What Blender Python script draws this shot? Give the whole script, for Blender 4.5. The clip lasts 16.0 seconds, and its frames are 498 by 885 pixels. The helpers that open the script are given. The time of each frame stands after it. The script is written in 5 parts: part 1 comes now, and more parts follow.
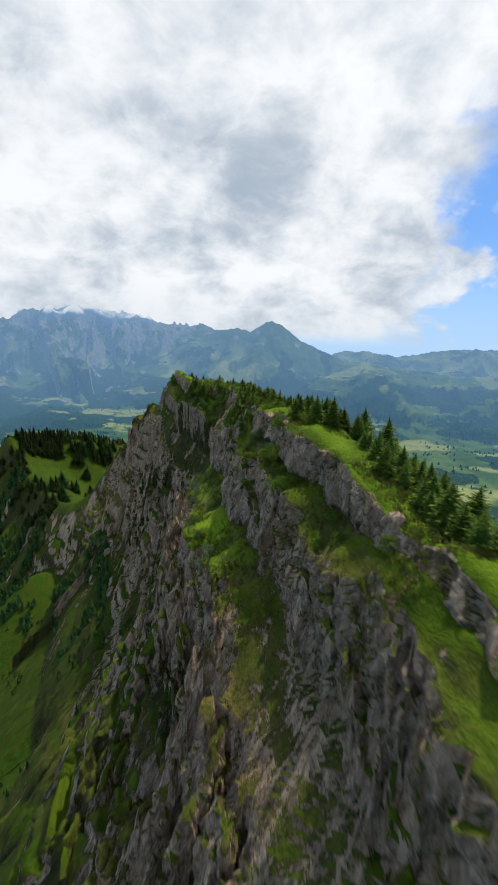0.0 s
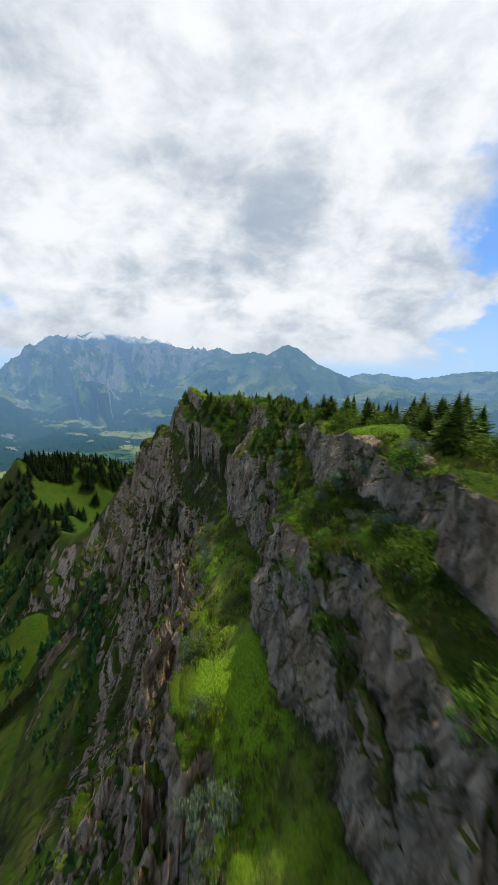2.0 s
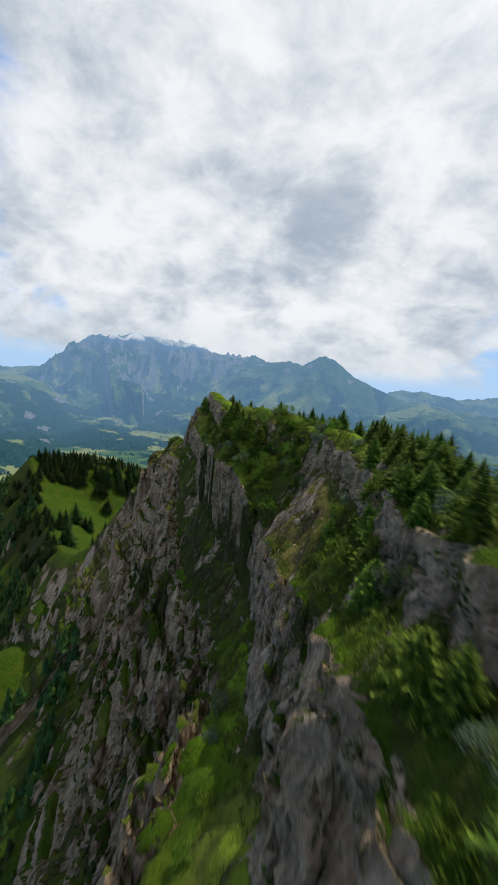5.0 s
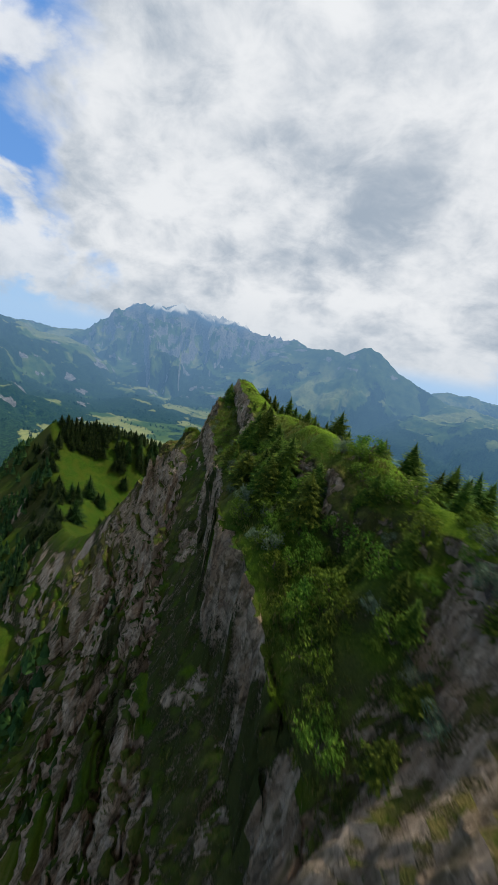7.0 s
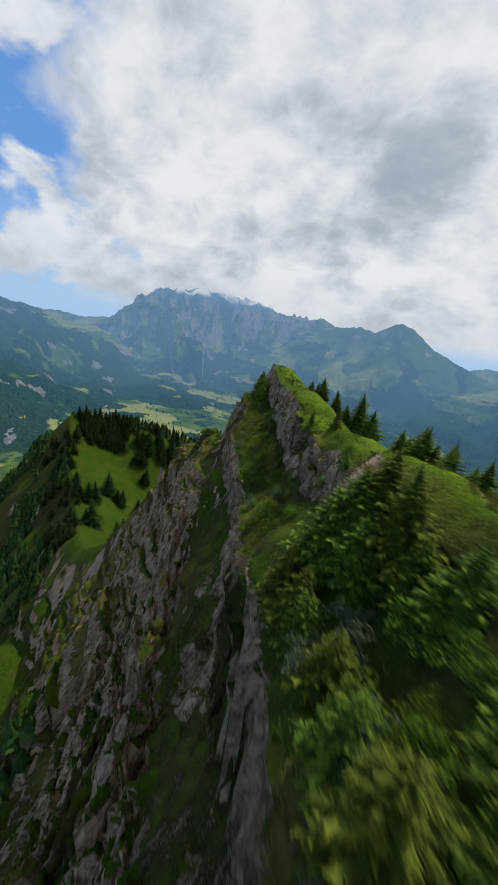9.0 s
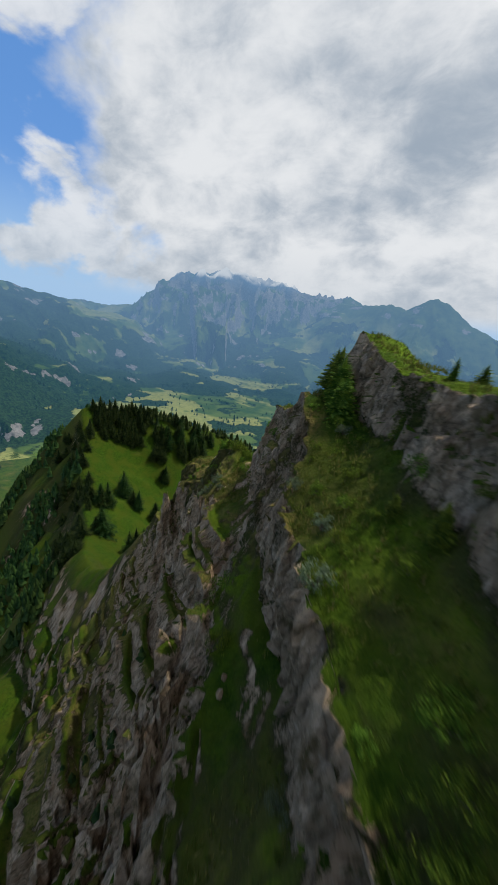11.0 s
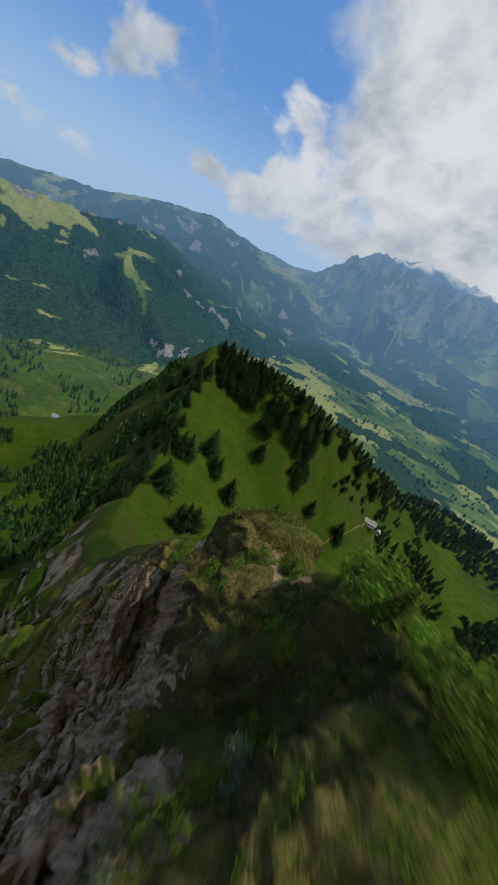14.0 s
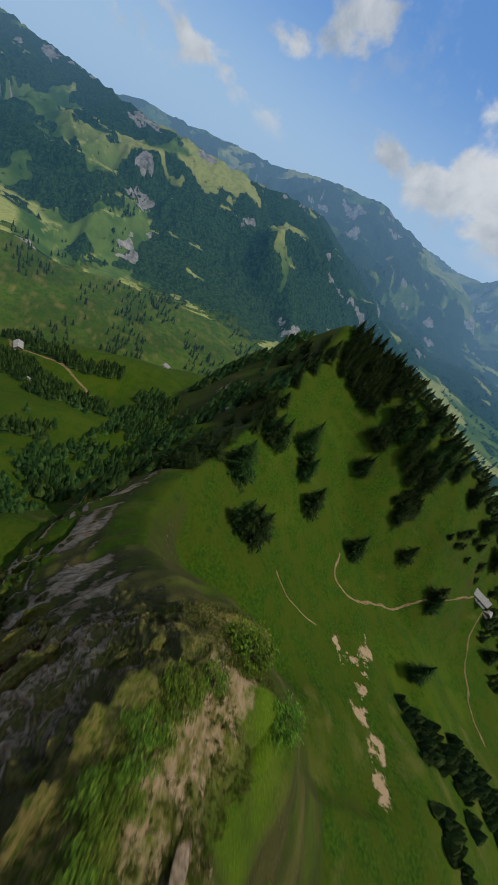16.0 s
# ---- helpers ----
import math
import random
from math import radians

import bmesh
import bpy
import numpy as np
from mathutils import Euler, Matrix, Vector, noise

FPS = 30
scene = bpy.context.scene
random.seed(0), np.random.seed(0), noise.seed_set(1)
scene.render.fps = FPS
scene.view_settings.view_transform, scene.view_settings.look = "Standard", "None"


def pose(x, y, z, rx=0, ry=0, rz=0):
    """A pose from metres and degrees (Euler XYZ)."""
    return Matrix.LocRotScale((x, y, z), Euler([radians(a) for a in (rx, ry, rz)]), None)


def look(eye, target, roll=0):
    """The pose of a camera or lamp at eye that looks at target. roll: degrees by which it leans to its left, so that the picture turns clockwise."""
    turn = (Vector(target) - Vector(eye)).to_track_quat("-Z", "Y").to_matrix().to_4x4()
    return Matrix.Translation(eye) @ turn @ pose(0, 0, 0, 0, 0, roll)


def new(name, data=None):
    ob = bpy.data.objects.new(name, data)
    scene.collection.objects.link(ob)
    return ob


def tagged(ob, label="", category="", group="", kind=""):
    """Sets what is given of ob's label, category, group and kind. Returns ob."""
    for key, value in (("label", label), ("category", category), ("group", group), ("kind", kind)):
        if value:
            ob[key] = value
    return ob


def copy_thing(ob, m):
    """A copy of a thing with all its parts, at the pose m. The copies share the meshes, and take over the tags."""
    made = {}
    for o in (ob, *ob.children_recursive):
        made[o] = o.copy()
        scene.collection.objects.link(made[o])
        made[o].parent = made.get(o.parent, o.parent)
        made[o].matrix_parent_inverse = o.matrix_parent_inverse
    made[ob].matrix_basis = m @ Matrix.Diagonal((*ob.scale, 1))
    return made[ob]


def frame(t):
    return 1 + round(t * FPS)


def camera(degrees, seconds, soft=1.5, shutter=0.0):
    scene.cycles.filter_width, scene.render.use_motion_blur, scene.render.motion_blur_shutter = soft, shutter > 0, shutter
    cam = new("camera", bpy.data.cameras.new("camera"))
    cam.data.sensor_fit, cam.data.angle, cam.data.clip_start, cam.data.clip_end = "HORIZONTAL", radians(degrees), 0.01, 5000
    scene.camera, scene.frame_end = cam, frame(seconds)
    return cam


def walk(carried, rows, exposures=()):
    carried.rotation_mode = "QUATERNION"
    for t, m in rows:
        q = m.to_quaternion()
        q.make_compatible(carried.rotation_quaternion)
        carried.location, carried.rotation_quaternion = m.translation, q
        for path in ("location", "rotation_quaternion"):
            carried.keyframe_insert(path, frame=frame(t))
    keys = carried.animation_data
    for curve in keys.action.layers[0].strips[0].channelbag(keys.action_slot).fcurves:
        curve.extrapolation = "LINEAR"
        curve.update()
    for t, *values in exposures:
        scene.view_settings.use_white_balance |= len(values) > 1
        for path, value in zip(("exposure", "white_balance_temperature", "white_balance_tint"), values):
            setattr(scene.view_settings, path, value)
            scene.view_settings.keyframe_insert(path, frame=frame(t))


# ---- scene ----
cam = camera(72.7, 16.0, soft=1.05, shutter=0.4)
PATH = [
    (0, (1.871, -2.458, -0.942), (1.837, -0.53, -1.474), 1.8),
    (0.5, (0.685, 6.54, -3.218), (0.63, 8.48, -3.702), 2.2),
    (1, (-0.562, 15.467, -5.051), (-0.639, 17.415, -5.499), 2.3),
    (1.5, (-1.962, 24.373, -6.456), (-2.064, 26.325, -6.881), 2.0),
    (2, (-3.425, 33.047, -7.59), (-3.557, 35.001, -7.995), 1.4),
    (2.5, (-5.042, 41.896, -8.694), (-5.202, 43.852, -9.082), 0.7),
    (3, (-6.635, 50.879, -9.497), (-6.817, 52.835, -9.869), 0.3),
    (3.5, (-8.275, 60.305, -10.29), (-8.478, 62.263, -10.644), 0.6),
    (4, (-9.689, 70.314, -10.712), (-9.919, 72.27, -11.058), 1.6),
    (6.5, (-18.28, 120.45, -9.234), (-18.694, 122.354, -9.682), 10.2),
    (7, (-20.885, 129.594, -9.19), (-21.334, 131.482, -9.675), 11.0),
    (7.5, (-23.851, 138.461, -9.511), (-24.332, 140.333, -10.025), 11.2),
    (8, (-27.189, 147.608, -10.12), (-27.701, 149.463, -10.663), 10.8),
    (10.5, (-49.18, 197.241, -15.482), (-49.821, 199.009, -16.162), 6.6),
    (11, (-54.085, 207.649, -17.481), (-54.763, 209.393, -18.185), 7.0),
    (11.5, (-58.82, 217.609, -19.563), (-59.554, 219.319, -20.295), 8.4),
    (12, (-63.667, 227.332, -22.199), (-64.47, 228.997, -22.962), 10.6),
    (12.5, (-68.713, 236.764, -25.139), (-69.586, 238.379, -25.933), 13.0),
    (13, (-74.691, 246.801, -28.764), (-75.634, 248.357, -29.595), 15.6),
    (13.5, (-81.35, 257.476, -33.495), (-82.391, 258.935, -34.381), 19.5),
    (14, (-88.274, 267.071, -38.24), (-89.412, 268.407, -39.201), 24.1),
    (14.5, (-95.249, 275.065, -43.326), (-96.463, 276.265, -44.369), 28.5),
    (15, (-103.355, 282.73, -50.118), (-104.621, 283.792, -51.246), 31.8),
    (15.5, (-111.405, 289.185, -57.714), (-112.702, 290.14, -58.9), 33.1),
    (16, (-119.521, 294.534, -65.499), (-120.84, 295.414, -66.718), 32.5),
]
walk(cam, [(t, look(eye, target, roll)) for t, eye, target, roll in PATH],
     exposures=((0, 0.1), (4, 0.05), (7, -0.1), (10.5, -0.18), (13, -0.28), (16, -0.38)))

# ---------------------------------------------------------------- sky and sun
SUN_AZ, SUN_EL = -34.0, 61.0          # degrees: to the left of +y, above the horizon
sun_dir = Vector((-math.sin(radians(SUN_AZ)) * math.cos(radians(SUN_EL)),
                  math.cos(radians(SUN_AZ)) * math.cos(radians(SUN_EL)), math.sin(radians(SUN_EL))))
sun_data = bpy.data.lights.new("sun", "SUN")
sun_data.energy, sun_data.angle, sun_data.color = 4.1, radians(0.6), (1.0, 0.93, 0.79)
sun = new("sun", sun_data)
sun.matrix_world = look(sun_dir * 900, (0, 0, 0))


class Nodes:
    """Short calls for building node trees."""

    def __init__(self, tree):
        self.t = tree
        tree.nodes.clear()

    def n(self, kind, **kw):
        node = self.t.nodes.new(kind)
        for key, value in kw.items():
            setattr(node, key, value)
        return node

    def put(self, value, socket):
        if hasattr(value, "is_linked"):
            self.t.links.new(value, socket)
        elif value is not None:
            socket.default_value = value

    def math(self, op, a, b=None, c=None, clamp=False):
        node = self.n("ShaderNodeMath", operation=op, use_clamp=clamp)
        for v, s in zip((a, b, c), node.inputs):
            self.put(v, s)
        return node.outputs[0]

    def vec(self, op, a, b=None):
        node = self.n("ShaderNodeVectorMath", operation=op)
        for v, s in zip((a, b), node.inputs):
            self.put(v, s)
        return node.outputs["Value" if op in ("DOT_PRODUCT", "LENGTH", "DISTANCE") else "Vector"]

    def noise(self, vector, scale, detail=4.0, rough=0.55, distortion=0.0, colour=False):
        node = self.n("ShaderNodeTexNoise")
        self.put(vector, node.inputs["Vector"])
        for key, v in (("Scale", scale), ("Detail", detail), ("Roughness", rough), ("Distortion", distortion)):
            self.put(v, node.inputs[key])
        return node.outputs["Color" if colour else "Fac"]

    def ramp(self, fac, lo, hi, a=0.0, b=1.0):
        node = self.n("ShaderNodeMapRange", interpolation_type="SMOOTHSTEP")
        for v, s in zip((fac, lo, hi, a, b), node.inputs):
            self.put(v, s)
        return node.outputs[0]

    def mix(self, fac, a, b, blend="MIX"):
        node = self.n("ShaderNodeMix", data_type="RGBA", blend_type=blend)
        self.put(fac, node.inputs[0])
        for v, s in ((a, node.inputs[6]), (b, node.inputs[7])):
            self.put((*v, 1.0) if isinstance(v, tuple) and len(v) == 3 else v, s)
        return node.outputs[2]

    def split(self, v):
        node = self.n("ShaderNodeSeparateXYZ")
        self.put(v, node.inputs[0])
        return node.outputs

    def join(self, x, y, z):
        node = self.n("ShaderNodeCombineXYZ")
        for v, s in zip((x, y, z), node.inputs):
            self.put(v, s)
        return node.outputs[0]


world = bpy.data.worlds.new("world")
scene.world = world
world.use_nodes = True
k = Nodes(world.node_tree)
sky = k.n("ShaderNodeTexSky", sky_type="NISHITA", sun_disc=False)
sky.sun_elevation, sky.sun_rotation = radians(SUN_EL), radians(-SUN_AZ)
sky.altitude, sky.air_density, sky.dust_density, sky.ozone_density = 1800, 1.0, 1.2, 1.5
way = k.n("ShaderNodeTexCoord").outputs["Generated"]
wx, wy, wz = k.split(way)
up = k.math("MAXIMUM", wz, 0.0)
deck = k.math("DIVIDE", 1.0, k.math("ADD", k.math("MULTIPLY", up, 0.8), 0.62))
plane = k.join(k.math("MULTIPLY", wx, deck), k.math("MULTIPLY", wy, deck), k.math("MULTIPLY", wz, 1.1))
big = k.noise(plane, 1.3, 2.0, 0.5, 0.0)
puff = k.noise(plane, 3.1, 10.0, 0.55, 0.3)
wisp = k.noise(k.vec("MULTIPLY", plane, (1.0, 1.3, 1.0)), 8.0, 7.0, 0.6, 0.3)
# the sheet of cloud lies ahead and to the right and breaks up towards the left
side = k.math("ADD", wx, k.math("MULTIPLY", wy, 0.55))
cover = k.ramp(side, -0.66, 0.05, -0.11, 0.33)
cover = k.math("ADD", cover, k.ramp(up, 0.5, 0.95, 0.0, 0.06))
cover = k.math("SUBTRACT", cover, k.ramp(side, 0.72, 1.0, 0.0, 0.42))
body = k.math("ADD", k.math("MULTIPLY", puff, 0.80), k.math("MULTIPLY", big, 0.24))
body = k.math("ADD", body, k.math("MULTIPLY", wisp, 0.16))
body = k.math("ADD", body, cover)
mask = k.ramp(body, 0.60, 0.78)
small = k.math("ADD", k.noise(plane, 4.2, 8.0, 0.52, 0.2), k.ramp(side, -1.0, -0.3, 0.0, 0.03))
mask = k.math("MAXIMUM", mask, k.math("MULTIPLY", k.ramp(small, 0.50, 0.61), 0.92))
mask = k.math("MULTIPLY", mask, k.ramp(wz, 0.005, 0.06))
shade = k.noise(k.vec("ADD", plane, (0.03, 0.05, 0.06)), 3.1, 10.0, 0.55, 0.3)
shade = k.math("ADD", k.math("MULTIPLY", shade, 0.75), k.math("MULTIPLY", k.noise(plane, 1.7, 3.0, 0.5, 0.0), 0.25))
shade = k.math("ADD", shade, k.math("MULTIPLY", k.math("SUBTRACT", wisp, 0.5), 0.5))
cloud = k.mix(k.ramp(shade, 0.36, 0.76), (0.89, 0.915, 0.945), (0.36, 0.44, 0.54))
glow = k.math("POWER", k.math("MAXIMUM", k.vec("DOT_PRODUCT", way, tuple(sun_dir)), 0.0), 6.0)
cloud = k.mix(k.math("MULTIPLY", glow, 0.4), cloud, (1.02, 1.01, 1.0))
bright = k.n("ShaderNodeVectorMath", operation="SCALE")
k.put(cloud, bright.inputs[0])
k.put(k.math("ADD", k.math("MULTIPLY", k.math("POWER", glow, 3.0), 0.5), 1.0), bright.inputs["Scale"])
cloud = bright.outputs[0]
blue = k.n("ShaderNodeVectorMath", operation="SCALE")
k.put(sky.outputs[0], blue.inputs[0])
blue.inputs["Scale"].default_value = 0.13
tint = k.mix(0.6, blue.outputs[0], (0.125, 0.385, 0.95))
haze = k.ramp(k.math("ABSOLUTE", wz), 0.0, 0.28, 0.88, 0.0)
air = k.mix(haze, tint, (0.43, 0.65, 0.92))
cloud = k.mix(k.ramp(wz, 0.03, 0.20, 0.42, 0.0), cloud, (0.56, 0.63, 0.71))
seen = k.mix(mask, air, cloud)
back = k.n("ShaderNodeBackground")
k.put(seen, back.inputs[0])
back.inputs[1].default_value = 1.0
k.t.links.new(back.outputs[0], k.n("ShaderNodeOutputWorld").inputs[0])

# ---------------------------------------------------------------- noise and land form
def value_noise(x, y, z, seed=0):
    x, y, z = np.broadcast_arrays(np.asarray(x, float), np.asarray(y, float), np.asarray(z, float))
    xi, yi, zi = np.floor(x), np.floor(y), np.floor(z)
    fx, fy, fz = x - xi, y - yi, z - zi
    fx, fy, fz = (f * f * (3 - 2 * f) for f in (fx, fy, fz))
    xi, yi, zi = xi.astype(np.int64), yi.astype(np.int64), zi.astype(np.int64)

    def corner(a, b, c):
        h = (a * 374761393 + b * 668265263 + c * 1274126177 + seed * 974711) & 0xFFFFFFFF
        h = ((h ^ (h >> 13)) * 1103515245) & 0xFFFFFFFF
        h = ((h ^ (h >> 16)) * 2246822519) & 0xFFFFFFFF
        return ((h ^ (h >> 15)) & 0xFFFF) / 32767.5 - 1.0

    def plane_at(c):
        low = corner(xi, yi, c) * (1 - fx) + corner(xi + 1, yi, c) * fx
        high = corner(xi, yi + 1, c) * (1 - fx) + corner(xi + 1, yi + 1, c) * fx
        return low * (1 - fy) + high * fy

    return plane_at(zi) * (1 - fz) + plane_at(zi + 1) * fz


def cells(x, y, z, seed=0):
    """One random value for each unit cell."""
    a, b, c = (np.floor(np.asarray(v, float)).astype(np.int64) for v in (x, y, z))
    h = (a * 374761393 + b * 668265263 + c * 1274126177 + seed * 974711) & 0xFFFFFFFF
    h = ((h ^ (h >> 13)) * 1103515245) & 0xFFFFFFFF
    h = ((h ^ (h >> 16)) * 2246822519) & 0xFFFFFFFF
    return ((h ^ (h >> 15)) & 0xFFFF) / 32767.5 - 1.0


def fbm(x, y, z=0.0, octaves=4, seed=0, gain=0.5):
    total, amp, f = 0.0, 1.0, 1.0
    for o in range(octaves):
        total = total + amp * value_noise(x * f + o * 17.3, y * f - o * 9.1, np.asarray(z) * f, seed + o)
        amp, f = amp * gain, f * 2.03
    return total


def ridged(x, y, z=0.0, octaves=3, seed=0):
    total, amp, f = 0.0, 1.0, 1.0
    for o in range(octaves):
        total = total + amp * (1 - 2 * np.abs(value_noise(x * f + o * 5.7, y * f + o * 3.3, np.asarray(z) * f, seed + o)))
        amp, f = amp * 0.5, f * 2.1
    return total


def smooth(v, lo, hi):
    u = np.clip((v - lo) / (hi - lo), 0, 1)
    return u * u * (3 - 2 * u)


def nearest(x, y, line):
    """Distance (left of the line positive), arc length and height of the nearest point of a crest line."""
    line = np.asarray(line, float)
    run = np.r_[0, np.cumsum(np.hypot(*np.diff(line[:, :2], axis=0).T))]
    best = np.full(x.shape, 1e18)
    dist, arc, high = np.zeros(x.shape), np.zeros(x.shape), np.zeros(x.shape)
    for n in range(len(line) - 1):
        a, b = line[n], line[n + 1]
        ab = b[:2] - a[:2]
        u = np.clip(((x - a[0]) * ab[0] + (y - a[1]) * ab[1]) / (ab @ ab), 0, 1)
        rx, ry = x - a[0] - u * ab[0], y - a[1] - u * ab[1]
        d2 = rx * rx + ry * ry
        near = d2 < best
        best = np.where(near, d2, best)
        sign = np.where(ab[0] * ry - ab[1] * rx >= 0, 1.0, -1.0)
        dist = np.where(near, sign * np.sqrt(d2), dist)
        arc = np.where(near, run[n] + u * (run[n + 1] - run[n]), arc)
        high = np.where(near, a[2] + u * (b[2] - a[2]), high)
    return dist, arc, high


CREST = [(26, -60, -19), (20, 0, -17), (17, 25, -15.5), (13, 46, -13), (10, 52, -12.5), (5.5, 64, -13), (3.5, 76, -14), (1.5, 90, -15),
         (-2, 110, -17), (-3, 138, -18), (-6, 150, -18.5), (-12, 161, -18.5), (-22, 175, -17.5), (-26, 186, -18.5), (-32, 197, -19.5),
         (-39, 211, -22), (-47, 228, -20.5), (-52.5, 242, -21), (-57, 253, -18), (-58.5, 256.5, -19.5), (-62, 259.5, -29.5),
         (-67.5, 262, -31.5), (-70.5, 266.8, -32.7), (-72.3, 268.8, -36), (-73.6, 270.2, -46.5), (-75.5, 272, -49),
         (-85, 280, -48.5), (-91, 284.3, -52.5), (-94, 286.5, -59.5), (-98.5, 289.75, -62.2), (-100.5, 291.2, -59.8), (-103.5, 293, -60.6), (-106.6, 294.7, -64.8), (-109.5, 295.5, -83), (-117, 297.5, -91.5), (-121.5, 300.5, -92.5),
         (-125.5, 309, -97.5), (-133, 311.5, -106), (-142, 311.8, -117), (-161.5, 313, -146),
         (-182, 319, -161), (-206, 334, -171)]
SPUR = [(-76, 267, -53), (-80, 261, -55), (-79.5, 254, -59)]
HILL = [(-206, 334, -171), (-236, 362, -181), (-285, 405, -183), (-330, 445, -165), (-369, 483, -139),
        (-340, 525, -146), (-295, 550, -152), (-262, 590, -171), (-235, 640, -198), (-175, 720, -252), (-90, 830, -310)]
# the fall of the left side beyond the gully
LEFT_D = [0, 20, 45, 59, 75, 87, 101, 150, 260, 400, 520, 1500]
LEFT_Z = [0, 42, 104, 126, 147, 160, 182, 224, 262, 325, 450, 1500]
SECTIONS = []


def section(s, rim, band_foot, rib_edge, wall_foot, gully_lip, face):
    """A cross-section at arc length s: distance left of the crest and drop below it, edge by edge."""
    SECTIONS.append((s, rim, band_foot, rib_edge, wall_foot, gully_lip, face))


section(70, (0.8, 0.5), (1.6, 3.0), (4.5, 5.0), (8.0, 18.0), (15.0, 27.0), (25.0, 52.0))
section(85, (0.8, 0.5), (1.8, 2.3), (4.4, 4.5), (7.5, 17.0), (15.0, 27.0), (25.0, 52.0))
section(92, (0.9, 0.5), (1.4, 4.5), (5.6, 9.5), (8.5, 20.5), (15.0, 27.0), (25.0, 52.0))
section(99, (1.2, 0.6), (1.7, 6.5), (6.0, 11.5), (8.0, 20.5), (14.0, 24.0), (25.0, 52.0))
section(104, (1.6, 1.2), (2.2, 5.5), (7.2, 8.0), (9.9, 19.0), (14.0, 24.0), (25.0, 52.0))
section(110, (3.0, 1.8), (3.6, 7.5), (6.6, 10.3), (9.8, 21.0), (14.9, 24.5), (24.0, 52.0))
section(116, (1.9, 1.0), (2.7, 5.0), (6.3, 6.5), (9.5, 19.5), (15.6, 25.2), (25.0, 51.0))
section(126, (1.6, 0.9), (2.9, 5.5), (6.7, 9.3), (9.2, 21.5), (15.6, 25.5), (25.0, 51.0))
section(136, (0.5, 0.5), (1.4, 6.8), (5.9, 11.8), (8.5, 22.0), (15.8, 27.0), (25.0, 51.0))
section(143, (0.6, 0.5), (1.2, 4.5), (4.3, 6.0), (7.5, 20.5), (15.6, 28.0), (25.0, 53.0))
section(152, (1.5, 0.9), (2.2, 3.4), (4.8, 6.0), (8.2, 22.0), (16.5, 28.7), (25.5, 60.0))
section(162, (2.3, 1.5), (3.1, 5.0), (6.4, 8.5), (9.3, 22.0), (18.0, 30.0), (26.0, 67.0))
section(178, (2.0, 1.5), (3.0, 5.5), (7.2, 11.0), (10.0, 25.0), (17.5, 32.5), (25.5, 68.0))
section(188, (2.0, 1.5), (3.0, 5.5), (9.5, 14.0), (12.0, 29.5), (17.5, 34.5), (26.0, 66.0))
section(200, (2.0, 1.5), (3.0, 5.0), (11.5, 16.0), (13.2, 27.0), (18.0, 36.0), (27.0, 66.0))
section(214, (1.5, 1.5), (3.0, 6.5), (11.6, 18.5), (12.0, 33.0), (18.0, 42.0), (27.0, 66.0))
section(222, (1.0, 0.8), (2.7, 3.0), (11.8, 14.5), (12.0, 32.0), (18.0, 44.0), (27.0, 66.0))
section(230, (1.5, 3.0), (3.6, 8.6), (12.0, 12.8), (12.1, 31.0), (18.0, 45.0), (26.0, 66.0))
section(238, (2.5, 2.5), (4.0, 6.0), (12.0, 12.6), (12.1, 29.5), (18.5, 46.5), (26.0, 66.0))
section(246, (3.0, 2.5), (5.0, 5.5), (11.6, 12.3), (11.7, 27.5), (18.6, 46.8), (26.0, 66.0))
section(258, (3.0, 2.2), (5.0, 5.0), (11.2, 12.0), (11.3, 27.0), (18.0, 46.5), (27.0, 68.0))
section(268, (2.5, 2.0), (4.0, 5.5), (10.4, 12.5), (10.6, 32.0), (17.5, 42.0), (28.0, 68.0))
section(280, (1.5, 1.2), (2.6, 7.0), (9.4, 13.5), (11.0, 26.0), (17.3, 38.0), (28.0, 68.0))
section(291, (0.8, 0.6), (2.0, 8.0), (7.4, 14.3), (8.4, 21.0), (15.5, 32.0), (28.0, 68.0))
section(300, (0.5, 0.5), (1.7, 7.8), (8.6, 13.0), (8.8, 22.5), (15.0, 29.0), (28.0, 69.0))
section(307, (0.3, 0.4), (1.9, 7.2), (9.6, 12.6), (9.8, 22.8), (14.5, 27.0), (28.0, 69.0))
section(313, (0.3, 0.4), (1.4, 5.8), (10.2, 12.2), (10.7, 21.5), (15.5, 28.0), (28.0, 70.0))
section(319, (0.4, 0.6), (1.5, 6.5), (7.6, 10.5), (11.2, 21.5), (13.2, 29.5), (27.0, 68.0))
section(323, (0.3, 0.5), (1.5, 7.8), (7.4, 8.0), (11.0, 19.5), (12.8, 29.5), (27.0, 66.0))
section(329, (0.6, 0.3), (1.8, 5.5), (5.5, 8.0), (9.5, 18.5), (13.0, 32.0), (26.0, 64.0))
section(336, (1.0, 0.8), (2.5, 8.0), (6.0, 12.0), (9.0, 22.0), (15.0, 32.0), (26.0, 58.0))
section(342, (0.8, 0.5), (1.6, 5.0), (4.5, 8.0), (6.6, 17.5), (12.0, 21.0), (26.0, 50.0))
section(349, (0.8, 0.6), (2.0, 5.0), (2.5, 8.0), (3.2, 14.5), (11.5, 21.0), (18.0, 40.0))
section(353, (0.6, 0.4), (1.5, 2.0), (3.0, 5.0), (4.5, 7.5), (12.4, 12.2), (17.0, 32.0))
section(358, (1.0, 0.5), (3.0, 1.2), (5.5, 2.0), (8.6, 2.9), (11.3, 6.5), (16.5, 33.0))
